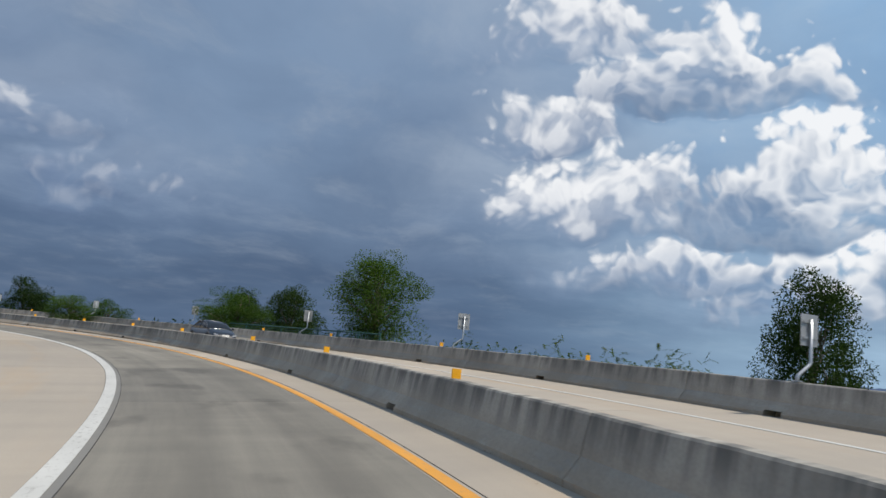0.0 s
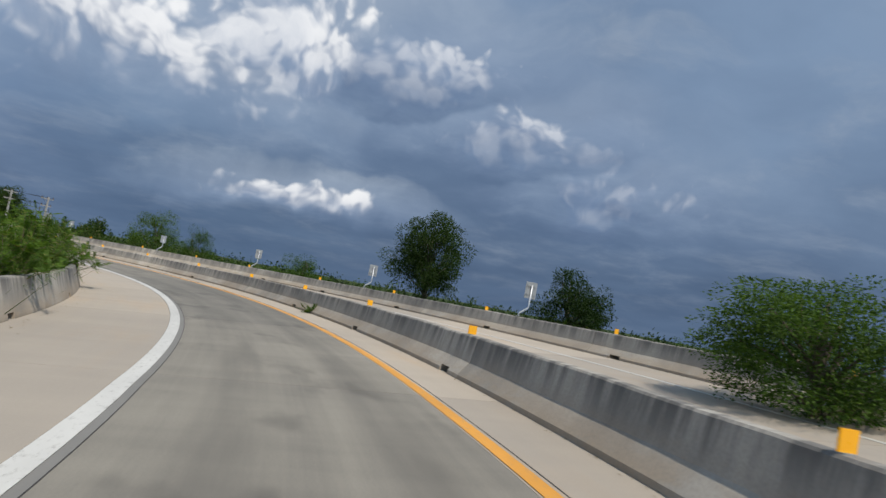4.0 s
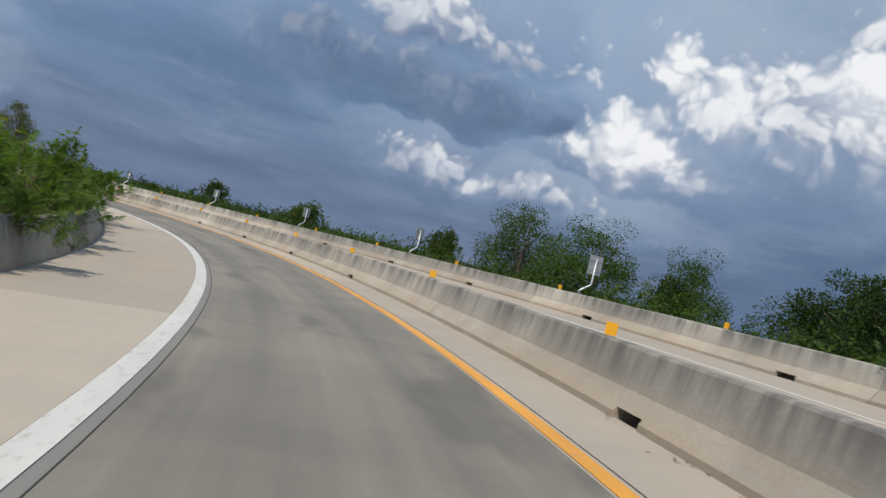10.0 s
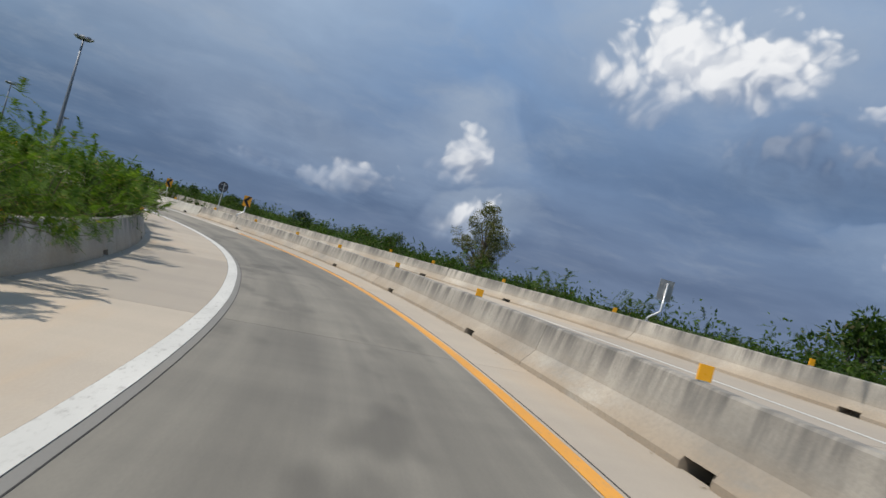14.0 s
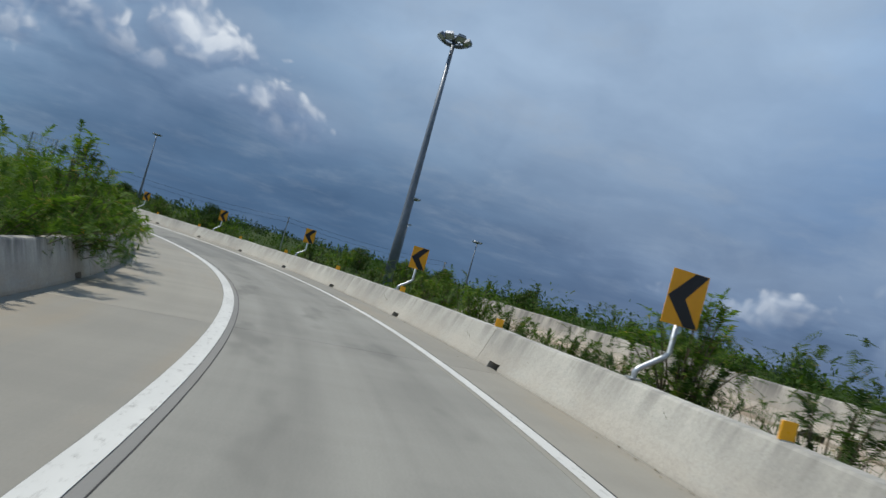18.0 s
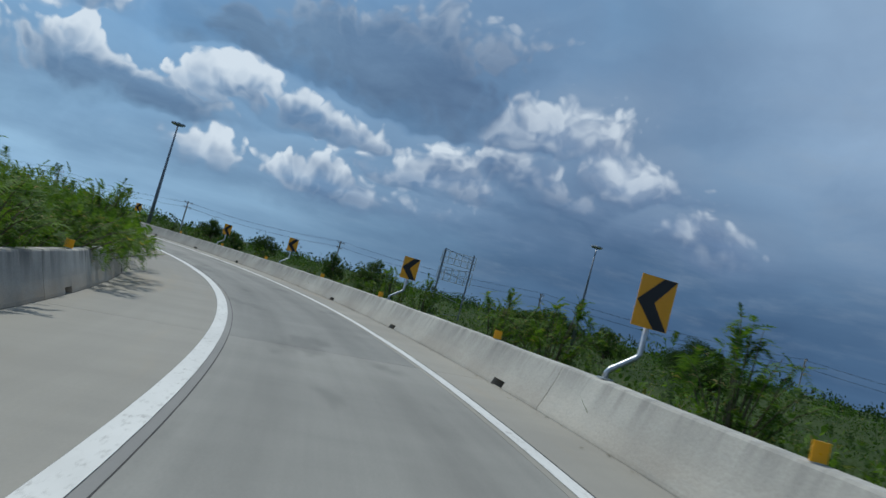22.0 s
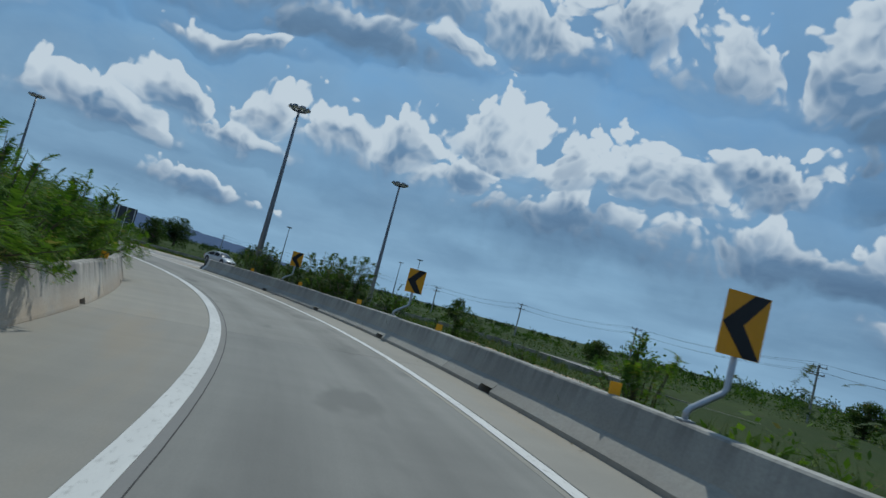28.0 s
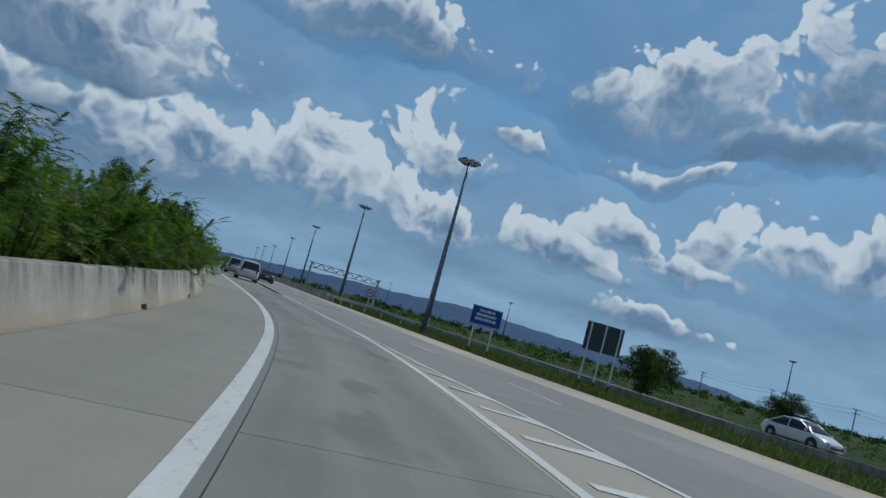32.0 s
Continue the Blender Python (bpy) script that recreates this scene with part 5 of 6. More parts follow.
def car(name, label, place, paint, length, width, height, belt, bonnet, cabin, boot, group=""):
    """cabin: windscreen foot, roof front, roof back, back-window foot along y (nose at plus y)."""
    ob = thing(name, label, "car", group, place)
    hw, hl = width / 2, length / 2
    wf, rf, rb, bf = cabin

    # shell: rounded sections along smooth outlines of height and width
    ys = np.linspace(-hl, hl, 27)
    tops = np.interp(ys, (-hl, -hl + 0.10, -hl + 0.30, bf - 0.05, bf + 0.5, wf - 0.5, wf, hl - 0.75, hl - 0.28, hl), (boot - 0.30, boot - 0.07, boot - 0.01, boot, belt, belt - 0.01, belt + 0.02, bonnet, bonnet - 0.13, bonnet - 0.34))
    tops[1:-1] = (tops[:-2] + 2 * tops[1:-1] + tops[2:]) / 4
    v = []
    for y, z1 in zip(ys, tops):
        end = abs(y) / hl
        half = hw * (1 - 0.20 * max(0.0, (end - 0.62) / 0.38) ** 2.4)
        z0 = 0.20 + 0.16 * max(0.0, (end - 0.80) / 0.20) ** 1.5
        ring = [(half - 0.12, z0), (half - 0.01, z0 + 0.12), (half, z0 + (z1 - z0) * 0.55), (half - 0.03, z0 + (z1 - z0) * 0.78), (half - 0.09, z1 - 0.04), (half - 0.24, z1), (half * 0.42, z1 + 0.025)]
        v += [(x, y, z) for x, z in ring] + [(-x, y, z) for x, z in ring[::-1]]
    k = 14
    f = [(i * k + j, (i + 1) * k + j, (i + 1) * k + (j + 1) % k, i * k + (j + 1) % k) for i in range(26) for j in range(k)] + [tuple(range(k)), tuple(range(26 * k, 27 * k))[::-1]]
    part("body", mesh("body", v, f, paint, None, True), ob)
    # greenhouse: dark glass that bows up to a rounded roof
    ys = np.linspace(bf, wf, 19)
    arch = np.interp(ys, (bf, (bf + rb) / 2, rb, (rb + rf) / 2, rf, (rf + wf) / 2, wf), (belt - 0.04, (belt + height) / 2 + 0.08, height - 0.05, height, height - 0.05, (belt + height) / 2 + 0.06, belt - 0.02))
    arch[1:-1] = (arch[:-2] + 2 * arch[1:-1] + arch[2:]) / 4

    def arch_ring(y, z, grow):
        lean = (z - belt) / (height - belt)
        top = hw - 0.09 - 0.17 * max(0.0, lean)
        ring = [(hw - 0.09, belt - 0.06), ((hw - 0.09 + top) / 2 + 0.015, (belt + z) / 2), (top, z - 0.06 * max(0.2, lean)), (top - 0.10, z), (top * 0.45, z + 0.03)]
        return [(x + grow if j < 4 else x, y, h_ + grow) for j, (x, h_) in enumerate(ring)]
    v = [q for y, z in zip(ys, arch) for r_ in [arch_ring(y, z, 0.0)] for q in r_ + [(-x, y_, z_) for x, y_, z_ in r_[::-1]]]
    k = 10
    f = [(i * k + j, (i + 1) * k + j, (i + 1) * k + (j + 1) % k, i * k + (j + 1) % k) for i in range(18) for j in range(k)] + [tuple(range(k)), tuple(range(18 * k, 19 * k))[::-1]]
    part("window_glass", mesh("window_glass", v, f, glass_dark, None, True), ob, "dark tinted glass")
    sel = [(y, z) for y, z in zip(ys, arch) if rb - 0.16 < y < rf + 0.16]
    v = [q for y, z in sel for r_ in [arch_ring(y, z, 0.012)[2:]] for q in r_ + [(-x, y_, z_) for x, y_, z_ in r_[::-1]]]
    n_ = len(sel)
    v += [(x * 0.97, y, z - 0.045) for x, y, z in v]
    f = [(i * 6 + j, (i + 1) * 6 + j, (i + 1) * 6 + j + 1, i * 6 + j + 1) for i in range(n_ - 1) for j in range(5)]
    f += [tuple(q + n_ * 6 for q in face[::-1]) for face in f]
    rim_ = [i * 6 for i in range(n_)] + [(n_ - 1) * 6 + j for j in range(1, 6)] + [i * 6 + 5 for i in range(n_ - 2, -1, -1)] + [4, 3, 2, 1]
    f += [(rim_[(j + 1) % len(rim_)], rim_[j], rim_[j] + n_ * 6, rim_[(j + 1) % len(rim_)] + n_ * 6) for j in range(len(rim_))]
    part("roof", mesh("roof", v, f, paint, None, True), ob)
    for sx in (-1, 1):
        for (y0, z0, w0), (y1, z1, w1), r in (((bf, belt - 0.02, hw - 0.10), (rb, height - 0.03, hw - 0.24), 0.05), ((wf, belt - 0.05, hw - 0.12), (rf, height - 0.03, hw - 0.24), 0.035), (((bf + wf) / 2 - 0.1, belt - 0.03, hw - 0.10), ((rb + rf) / 2 - 0.1, height - 0.03, hw - 0.235), 0.04)):
            part("pillar", Shape().tube([(sx * w0, y0, z0), (sx * w1, y1, z1)], r, 6).mesh("pillar", paint), ob)
        part("mirror", Shape().box(sx * hw - (0.02 if sx > 0 else 0.16), wf - 0.35, belt + 0.0, sx * hw + (0.16 if sx > 0 else 0.02), wf - 0.22, belt + 0.12, None, 0.04).mesh("mirror", paint), ob)
        part("headlight", Shape().plate([(sx * (hw - 0.42), bonnet - 0.32), (sx * (hw - 0.16), bonnet - 0.30), (sx * (hw - 0.13), bonnet - 0.18), (sx * (hw - 0.40), bonnet - 0.23)][::sx], hl - 0.13, hl - 0.055).mesh("headlight", headlight_mat), ob, "clear headlight")
        part("tail_light", Shape().box(sx * (hw - 0.27) - 0.09, -hl - 0.012, boot - 0.38, sx * (hw - 0.27) + 0.09, -hl + 0.05, boot - 0.17, None, 0.02).mesh("tail_light", tail_red), ob, "red tail light")
        part("door_handle", Shape().box(sx * hw - 0.015, -0.35, belt - 0.14, sx * hw + 0.02, -0.17, belt - 0.11).mesh("door_handle", chrome), ob)
        part("sill", Shape().box(sx * hw - 0.06, -hl + 1.0, 0.20, sx * hw + 0.008, hl - 1.1, 0.27).mesh("sill", trim_black), ob)
        for y in (hl - 0.88, -hl + 0.92):
            part("wheel_arch", Shape().tube([(sx * (hw - 0.20), y, 0.34), (sx * (hw + 0.006), y, 0.34)], 0.37, 24).mesh("wheel_arch", trim_black), ob)
            w_ = part("wheel", tyre_me, ob)
            w_.matrix_local = Matrix.Translation((sx * (hw - 0.085), y, 0.325))
            part("rim", rim_me, w_, "alloy rim")
    part("grille", Shape().box(-0.45, hl - 0.05, bonnet - 0.40, 0.45, hl + 0.012, bonnet - 0.29, None, 0.02).mesh("grille", chrome), ob)
    part("air_intake", Shape().box(-0.55, hl - 0.06, 0.36, 0.55, hl + 0.008, 0.47, None, 0.02).mesh("air_intake", trim_black), ob)
    part("number_plate", Shape().box(-0.23, hl - 0.02, 0.48, 0.23, hl + 0.022, 0.60).mesh("number_plate", sign_white), ob)
    part("rear_plate", Shape().box(-0.20, -hl - 0.02, boot - 0.36, 0.20, -hl + 0.02, boot - 0.24).mesh("rear_plate", sign_white), ob)
    return ob


night_blue = car_paint("dark_blue_car_paint", (0.005, 0.007, 0.014))
white_car = car_paint("white_car_paint", (0.62, 0.63, 0.63))
silver_car = car_paint("silver_car_paint", (0.34, 0.35, 0.37))
black_car = car_paint("black_car_paint", (0.012, 0.012, 0.014))
SEDAN = (4.5, 1.75, 1.44, 0.93, 0.84, (1.25, 0.25, -0.75, -1.75), 1.0)
SUV = (4.7, 1.85, 1.78, 1.10, 1.02, (1.15, 0.55, -1.85, -2.25), 1.14)
car("sedan", "dark blue sedan on the opposite carriageway", at(45.6, 8.35, 0.012, math.pi) @ Matrix.Scale(1.0 / float(gauge(45.6)), 4), night_blue, *SEDAN)


def hw_car(name, label, u, w_, paint, dims, back=False):
    p = H(u, w_, 0.012)
    car(name, label, Matrix.Translation(Vector(p.tolist())) @ Matrix.Rotation(HW_TURN + (math.pi if back else 0), 4, "Z"), paint, *dims, group="cars ahead on the highway")


def hw_uv(x, y):
    return [float(q) for q in to_highway(x, y)]


hw_car("sport_utility_car", "white sport utility car driving ahead", hw_uv(6.7, -14.5)[0], -1.75, white_car, SUV)
hw_car("sport_utility_car", "silver sport utility car driving ahead", hw_uv(12.9, -4.0)[0] + 2, -2.1, silver_car, SUV)
hw_car("pickup_car", "black car far ahead on the highway", hw_uv(19.8, 5.9)[0] + 6, -1.9, black_car, SUV)
hw_car("sedan", "black sedan ahead in the highway lane", hw_uv(21.1, -3.3)[0], 1.75, black_car, SEDAN)
hw_car("sedan", "white sedan on the far carriageway", -3.0, 27.0, white_car, SEDAN, True)

# ---- plants ----
def unit(rs, n):
    v = rs.normal(size=(n, 3))
    return v / np.linalg.norm(v, axis=1)[:, None]


def leaf_quads(centre, along, up, length, width):
    """Pointed leaves folded a little along the middle: four points, two faces each."""
    n = len(centre)
    along = along / np.linalg.norm(along, axis=1)[:, None]
    side = np.cross(along, up)
    side /= np.linalg.norm(side, axis=1)[:, None] + 1e-9
    L, W = length[:, None], width[:, None]
    v = np.stack([centre, centre + along * L * 0.45 + side * W * 0.5, centre + along * L, centre + along * L * 0.45 - side * W * 0.5], 1)
    return v.reshape(-1, 3), [(4 * i, 4 * i + 1, 4 * i + 2, 4 * i + 3) for i in range(n)]


def frond_bush(seed, height, width, stems, fronds, lean=0.0, low=0.25):
    """A feathery shrub: arching stems that carry fronds of fine paired leaflets."""
    rs = np.random.RandomState(seed)
    wood = Shape()
    cs = []
    for i in range(stems):
        a = rs.uniform(0, 2 * math.pi)
        r = width * 0.5 * rs.uniform(0.25, 1.0)
        h = height * (1.0 - 0.35 * (r / (width * 0.5)) ** 2) * rs.uniform(0.78, 1.05)
        d = np.array((math.cos(a), math.sin(a), 0.0))
        b0 = d * rs.uniform(0, 0.12) * width
        tip = d * r + np.array((lean, 0, h))
        mid = b0 * 0.5 + d * r * 0.35 + np.array((lean * 0.2, 0, h * 0.55))
        pts = [b0, (b0 + mid) / 2 + rs.normal(0, 0.02, 3), mid, mid * 0.45 + tip * 0.55 + np.array((0, 0, 0.06 * h)), tip]
        wood.tube([Vector(p.tolist()) for p in pts], [0.022, 0.018, 0.013, 0.008, 0.003], 4)
        for k in range(fronds):
            t = rs.uniform(low, 1.0) ** 0.8
            seg = min(3, int(t * 4))
            p = pts[seg] + (pts[seg + 1] - pts[seg]) * (t * 4 - seg)
            fd = unit(rs, 1)[0] + d * 0.5 + np.array((0, 0, 0.15))
            fd /= np.linalg.norm(fd)
            fl = rs.uniform(0.22, 0.39) * (0.7 + 0.3 * height / 2.2)
            side = np.cross(fd, (0, 0, 1.0))
            side /= np.linalg.norm(side) + 1e-9
            m = 11
            for j in range(m):
                q = p + fd * fl * (j + 0.6) / m + np.array((0, 0, -0.25 * fl * ((j + 0.6) / m) ** 2))
                reach = fl * rs.uniform(0.26, 0.38) * (1 - 0.45 * j / m)
                turn_ = rs.normal(0, 0.14, 3)
                drop = np.array((0, 0, -0.15))
                cs.append(q)
                cs.append(q + (side + fd * 0.6 + drop + turn_) * reach)
                cs.append(q + fd * fl * rs.uniform(0.058, 0.080))
                cs.append(q + (fd * 0.6 - side + drop - turn_) * reach)
    v = np.array(cs)
    return wood, v, [(4 * i, 4 * i + 1, 4 * i + 2, 4 * i + 3) for i in range(len(v) // 4)]


def bush_thing(seed, height, width, stems, fronds, mat, lean=0.0, low=0.25):
    wood, v, f = frond_bush(seed, height, width, stems, fronds, lean, low)
    return wood.mesh("woody_stem", stem_mat), mesh("foliage", v, f, mat)


BUSH = [bush_thing(20 + i, 2.0 + 0.15 * (i % 3), 2.0 + 0.2 * (i % 2), 18, 17, leaf_shrub, 0.0, 0.15) for i in range(5)]
LEAN_BUSH = [bush_thing(50 + i, 1.7, 1.7, 16, 16, leaf_shrub, 0.75, 0.3) for i in range(3)]
GREY_BUSH = [bush_thing(60 + i, 1.7, 1.9, 15, 15, leaf_scrub, 0.0, 0.1) for i in range(3)]


def shrub(variants, place, label, group, scale=1.0, turn=None):
    w_, l_ = variants[rng.randrange(len(variants))]
    spin = rng.uniform(0, 6.28) if turn is None else turn
    ob = thing("shrub", label, "shrub", group, place @ Matrix.Rotation(spin, 4, "Z") @ Matrix.Diagonal((scale, scale, scale * rng.uniform(0.9, 1.1), 1)))
    part("woody_stem", w_, ob)
    part("foliage", l_, ob)


def ramp_soil(s, o):
    p = P(s, o)
    return Matrix.Translation(Vector((float(p[0]), float(p[1]), float(soil(p[0], p[1])[0]) - 0.06)))


MASS = {}


def massed(key, s, o, scale):
    """Notes a bush for the joined growth behind the single shrubs."""
    p = P(s, o)
    MASS.setdefault(key, []).append((float(p[0]), float(p[1]), float(soil(p[0], p[1])[0]) - 0.06, scale))


def bare(s):
    return 95 < s < 112 or 224 < s < 243


# along the inside of the bend; low growth where the barrier stands clear
s_ = 41.0
while s_ < 500:
    tall = 1.2 if s_ < 235 else 1.14 if s_ < 395 else 1.34
    back = 0.0 if s_ < 372 else 0.28
    if bare(s_):
        massed("low", s_, -4.2 + rng.uniform(-0.2, 0.2), 0.5)
        massed("inner", s_, -5.9, 0.75)
    elif s_ < 445:
        if s_ > 60 and rng.random() < (0.36 if s_ < 200 else 0.48 if s_ < 372 else 0.2):
            shrub(LEAN_BUSH, ramp_soil(s_, float(wall_out(s_)) - 1.0 - back), "feathery shrub leaning out over the barrier", "shrubs inside the bend", rng.uniform(0.85, 1.1) * tall, turn_at(s_) + rng.uniform(-0.4, 0.4))
        else:
            shrub(BUSH, ramp_soil(s_, float(wall_out(s_)) - 1.2 - back * 0.7 + rng.uniform(-0.15, 0.15)), "feathery green shrub growing behind the low barrier", "shrubs inside the bend", rng.uniform(0.8, 1.1) * tall)
    else:
        massed("inner", s_, -4.0, rng.uniform(1.0, 1.4))
    for o, sc in ((-4.9, 1.05), (-6.2, 1.15)) + (((-4.5, 1.0), (-5.4, 1.1)) if s_ > 372 else ()):
        if not bare(s_):
            massed("inner", s_ + rng.uniform(-0.6, 0.6), o + rng.uniform(-0.3, 0.3), sc * rng.uniform(0.85, 1.2) * tall)
    s_ += 2.05
# shrubs that droop to the road in front of the barrier
for s_ in (108.6, 152.5, 198.6, 249.5, 289.0, 339.0, 366.0, 369.5):
    w_, l_ = LEAN_BUSH[rng.randrange(3)]
    ob = thing("shrub", "shrub drooping over the barrier's face to the road", "shrub", "shrubs inside the bend", at(s_, -3.05, 0.55, rng.uniform(-0.3, 0.3)) @ Matrix.Rotation(radians(38), 4, "Y") @ Matrix.Diagonal((0.7, 0.75, 0.75, 1)))
    part("woody_stem", w_, ob)
    part("foliage", l_, ob)
# outside the bend in its second half
s_ = 240.0
while s_ < 396:
    sc = rng.uniform(0.675, 0.98) + (0.35 if 384 < s_ else 0.0)
    if rng.random() < 0.75:
        shrub(BUSH if rng.random() < 0.5 else GREY_BUSH, ramp_soil(s_ + rng.uniform(-0.7, 0.7), 6.5 + rng.uniform(-0.3, 0.5)), "scrubby green shrub outside the barrier", "shrubs outside the bend", sc)
    for o in (7.7, 9.2, 11.4, 14.5):
        if s_ > 262 or o < 8 or o > 11.5:
            massed("outer", s_ + rng.uniform(-1, 1), o + rng.uniform(-0.7, 0.7), sc * rng.uniform(0.5, 1.15) * (0.85 if s_ > 320 else 1.0))
    s_ += 2.3
# young shrubs in the wedge between the two barriers
for s_, o, sc in ((244.4, 6.0, 0.92), (248.6, 6.1, 0.45), (252.4, 6.15, 0.62), (254.6, 6.3, 0.72), (257.5, 6.2, 0.70)):
    shrub(BUSH, at(s_, o, -0.03), "leafy shrub growing between two concrete barriers", "shrubs outside the bend", sc)
# fuller shrubs round the last chevrons
for s_, o, sc in ((385.6, 6.4, 1.2), (387.0, 6.9, 1.3), (388.4, 6.6, 1.2), (391.6, 6.6, 1.0), (394.6, 6.8, 1.1), (397.0, 6.9, 1.05)):
    shrub(GREY_BUSH, ramp_soil(s_, o), "full feathery shrub outside the barrier", "shrubs outside the bend", sc * 1.12)
# beyond the far barrier in the first half
s_ = 4.0
while s_ < 264:
    if not 60 < s_ < 88 or rng.random() < 0.3:
        massed("edge", s_ + rng.uniform(-1, 1), float(outer_edge(s_)) + rng.uniform(1.6, 2.8), rng.uniform(0.8, 1.1) * (1.18 if s_ > 128 else 1.0))
        massed("edge", s_ + rng.uniform(-1, 1), float(outer_edge(s_)) + rng.uniform(3.0, 5.0), rng.uniform(0.9, 1.3) * (1.25 if s_ > 128 else 1.0))
    s_ += 1.7 if s_ > 120 else 2.4
for i in range(70):
    massed("outer", -6.0 + 0.75 * i, 15.4 + rng.uniform(-0.9, 1.6), rng.uniform(0.95, 1.2))


def joined(name, label, spots, mat, seeds, height, width, stems, fronds):
    """Many bushes of one growth in one mesh."""
    forms = [frond_bush(q, height, width, stems, fronds, 0.0, 0.05)[1] for q in seeds]
    out = []
    for i, (x, y, z, sc) in enumerate(spots):
        v = forms[i % len(forms)] * sc
        a = i * 2.4
        c_, s2 = math.cos(a), math.sin(a)
        out.append(np.stack([v[:, 0] * c_ - v[:, 1] * s2 + x, v[:, 0] * s2 + v[:, 1] * c_ + y, v[:, 2] + z], 1))
    v = np.concatenate(out)
    f = np.arange(len(v)).reshape(-1, 4).tolist()
    return tagged(new(name, mesh(name, v, f, mat)), label, "plants", kind="stuff")


joined("inner_thicket", "feathery green thicket filling the inside of the bend", MASS["inner"], leaf_shrub, (101, 102, 103), 2.1, 2.2, 10, 6)
joined("low_growth", "low green growth behind the clear barrier", MASS["low"], leaf_shrub, (104, 105), 1.5, 2.0, 11, 6)
joined("outer_thicket", "scrubby green thicket along the outer side", MASS["outer"], leaf_scrub, (106, 107, 108), 2.0, 2.3, 11, 5)
joined("edge_thicket", "dense scrubby bushes growing behind the far barrier", MASS["edge"], leaf_scrub, (116, 117, 118), 1.7, 2.4, 11, 7)

# weeds at the barriers' feet
WEED = [(Shape().tube([(0, 0, -0.01), (0.015, 0.01, 0.10), (0.03, -0.01, 0.22)], [0.010, 0.007, 0.003], 5).mesh("woody_stem", stem_mat), bush_thing(80 + i, 0.28, 0.5, 9, 7, leaf_shrub, 0.0, 0.0)[1]) for i in range(3)]
for s_, o in [(99.0 + 1.1 * i, -2.62) for i in range(7)] + [(344.6, 4.64), (345.4, 4.64), (286.5, -2.6), (287.2, -2.55), (318.0, -2.6), (352.0, -2.6), (175.0, -2.6), (226.0, -2.62), (88.5, 4.64), (409.0, -2.6)]:
    w_, l_ = WEED[rng.randrange(3)]
    ob = thing("weed", "small green weed at the barrier's foot", "weed", "weeds at the barriers", at(s_, o + rng.uniform(-0.03, 0.05), 0.0, rng.uniform(0, 6)))
    part("woody_stem", w_, ob)
    part("leaves", l_, ob)


# ---- trees ----
def tree_mesh(seed, height, crown_w, crown_lo, clumps, per, leaf_len, mat, style="round", open_=0.0):
    """Trunk, limbs that reach the clumps, and a crown of many leaves in uneven clumps."""
    rs = np.random.RandomState(seed)
    c0, c1 = height * crown_lo, height
    mid = (c0 + c1) / 2
    pts = []
    while len(pts) < clumps:
        q = rs.uniform(-1, 1, 3)
        r = np.linalg.norm(q)
        if r > 1 or r < 0.35 + 0.2 * open_:
            continue
        if style == "spread":
            k = 0.55 + 0.45 * (q[2] * 0.5 + 0.5)
        elif style == "oval":
            k = 1.0 - 0.25 * abs(q[2])
        else:
            k = 1.0 - 0.22 * max(0, q[2])
        lump = 0.84 + 0.3 * math.sin(3.1 * math.atan2(q[1], q[0]) + seed) * 0.5 + 0.1 * rs.normal()
        pts.append(np.array((q[0] * k * crown_w / 2 * lump, q[1] * k * crown_w / 2 * lump, mid + q[2] * (c1 - c0) / 2 * (0.92 + 0.08 * rs.normal()))))
    pts = np.array(pts)
    wood = Shape()
    r0 = height * 0.019 + 0.05
    lean = rs.normal(0, 0.03, 2) * height
    tr = [Vector((lean[0] * t * t, lean[1] * t * t, -0.3 + (height * 0.82 + 0.3) * t)) for t in (0, 0.08, 0.3, 0.55, 0.8, 1.0)]
    wood.tube(tr, [r0 * 1.5, r0 * 1.1, r0 * 0.9, r0 * 0.65, r0 * 0.38, r0 * 0.1], 9)
    limb = Shape()
    for p in pts[:: max(1, clumps // 26)]:
        z0 = max(height * 0.14, min(height * 0.7, p[2] * 0.55 + rs.uniform(-0.05, 0.05) * height))
        a = Vector((lean[0] * (z0 / height) ** 2, lean[1] * (z0 / height) ** 2, z0))
        b = Vector(p.tolist())
        m = a.lerp(b, 0.5) + Vector((rs.normal(0, 0.03) * height, rs.normal(0, 0.03) * height, 0.05 * height))
        limb.tube([a, m, b], [r0 * 0.36, r0 * 0.22, r0 * 0.06], 5)
    n = clumps * per
    centre = np.repeat(pts, per, 0)
    spread = (crown_w / 2) * (0.30 if style != "oval" else 0.26) * (1 - 0.3 * open_)
    d = unit(rs, n)
    rad = rs.uniform(0.25, 1.0, n) ** 0.6
    size = np.repeat(rs.uniform(0.7, 1.25, clumps), per)
    pos = centre + d * (rad * spread * size)[:, None] * np.array((1, 1, 0.72))
    along = d + rs.normal(0, 0.5, (n, 3)) + np.array((0, 0, -0.25))
    v, f = leaf_quads(pos, along, unit(rs, n) + np.array((0, 0, 0.6)), leaf_len * rs.uniform(0.7, 1.3, n), leaf_len * rs.uniform(0.35, 0.6, n))
    return wood.mesh("trunk", bark, True), limb.mesh("branch_frame", bark), mesh("crown", v, f, mat)


TREES = {}


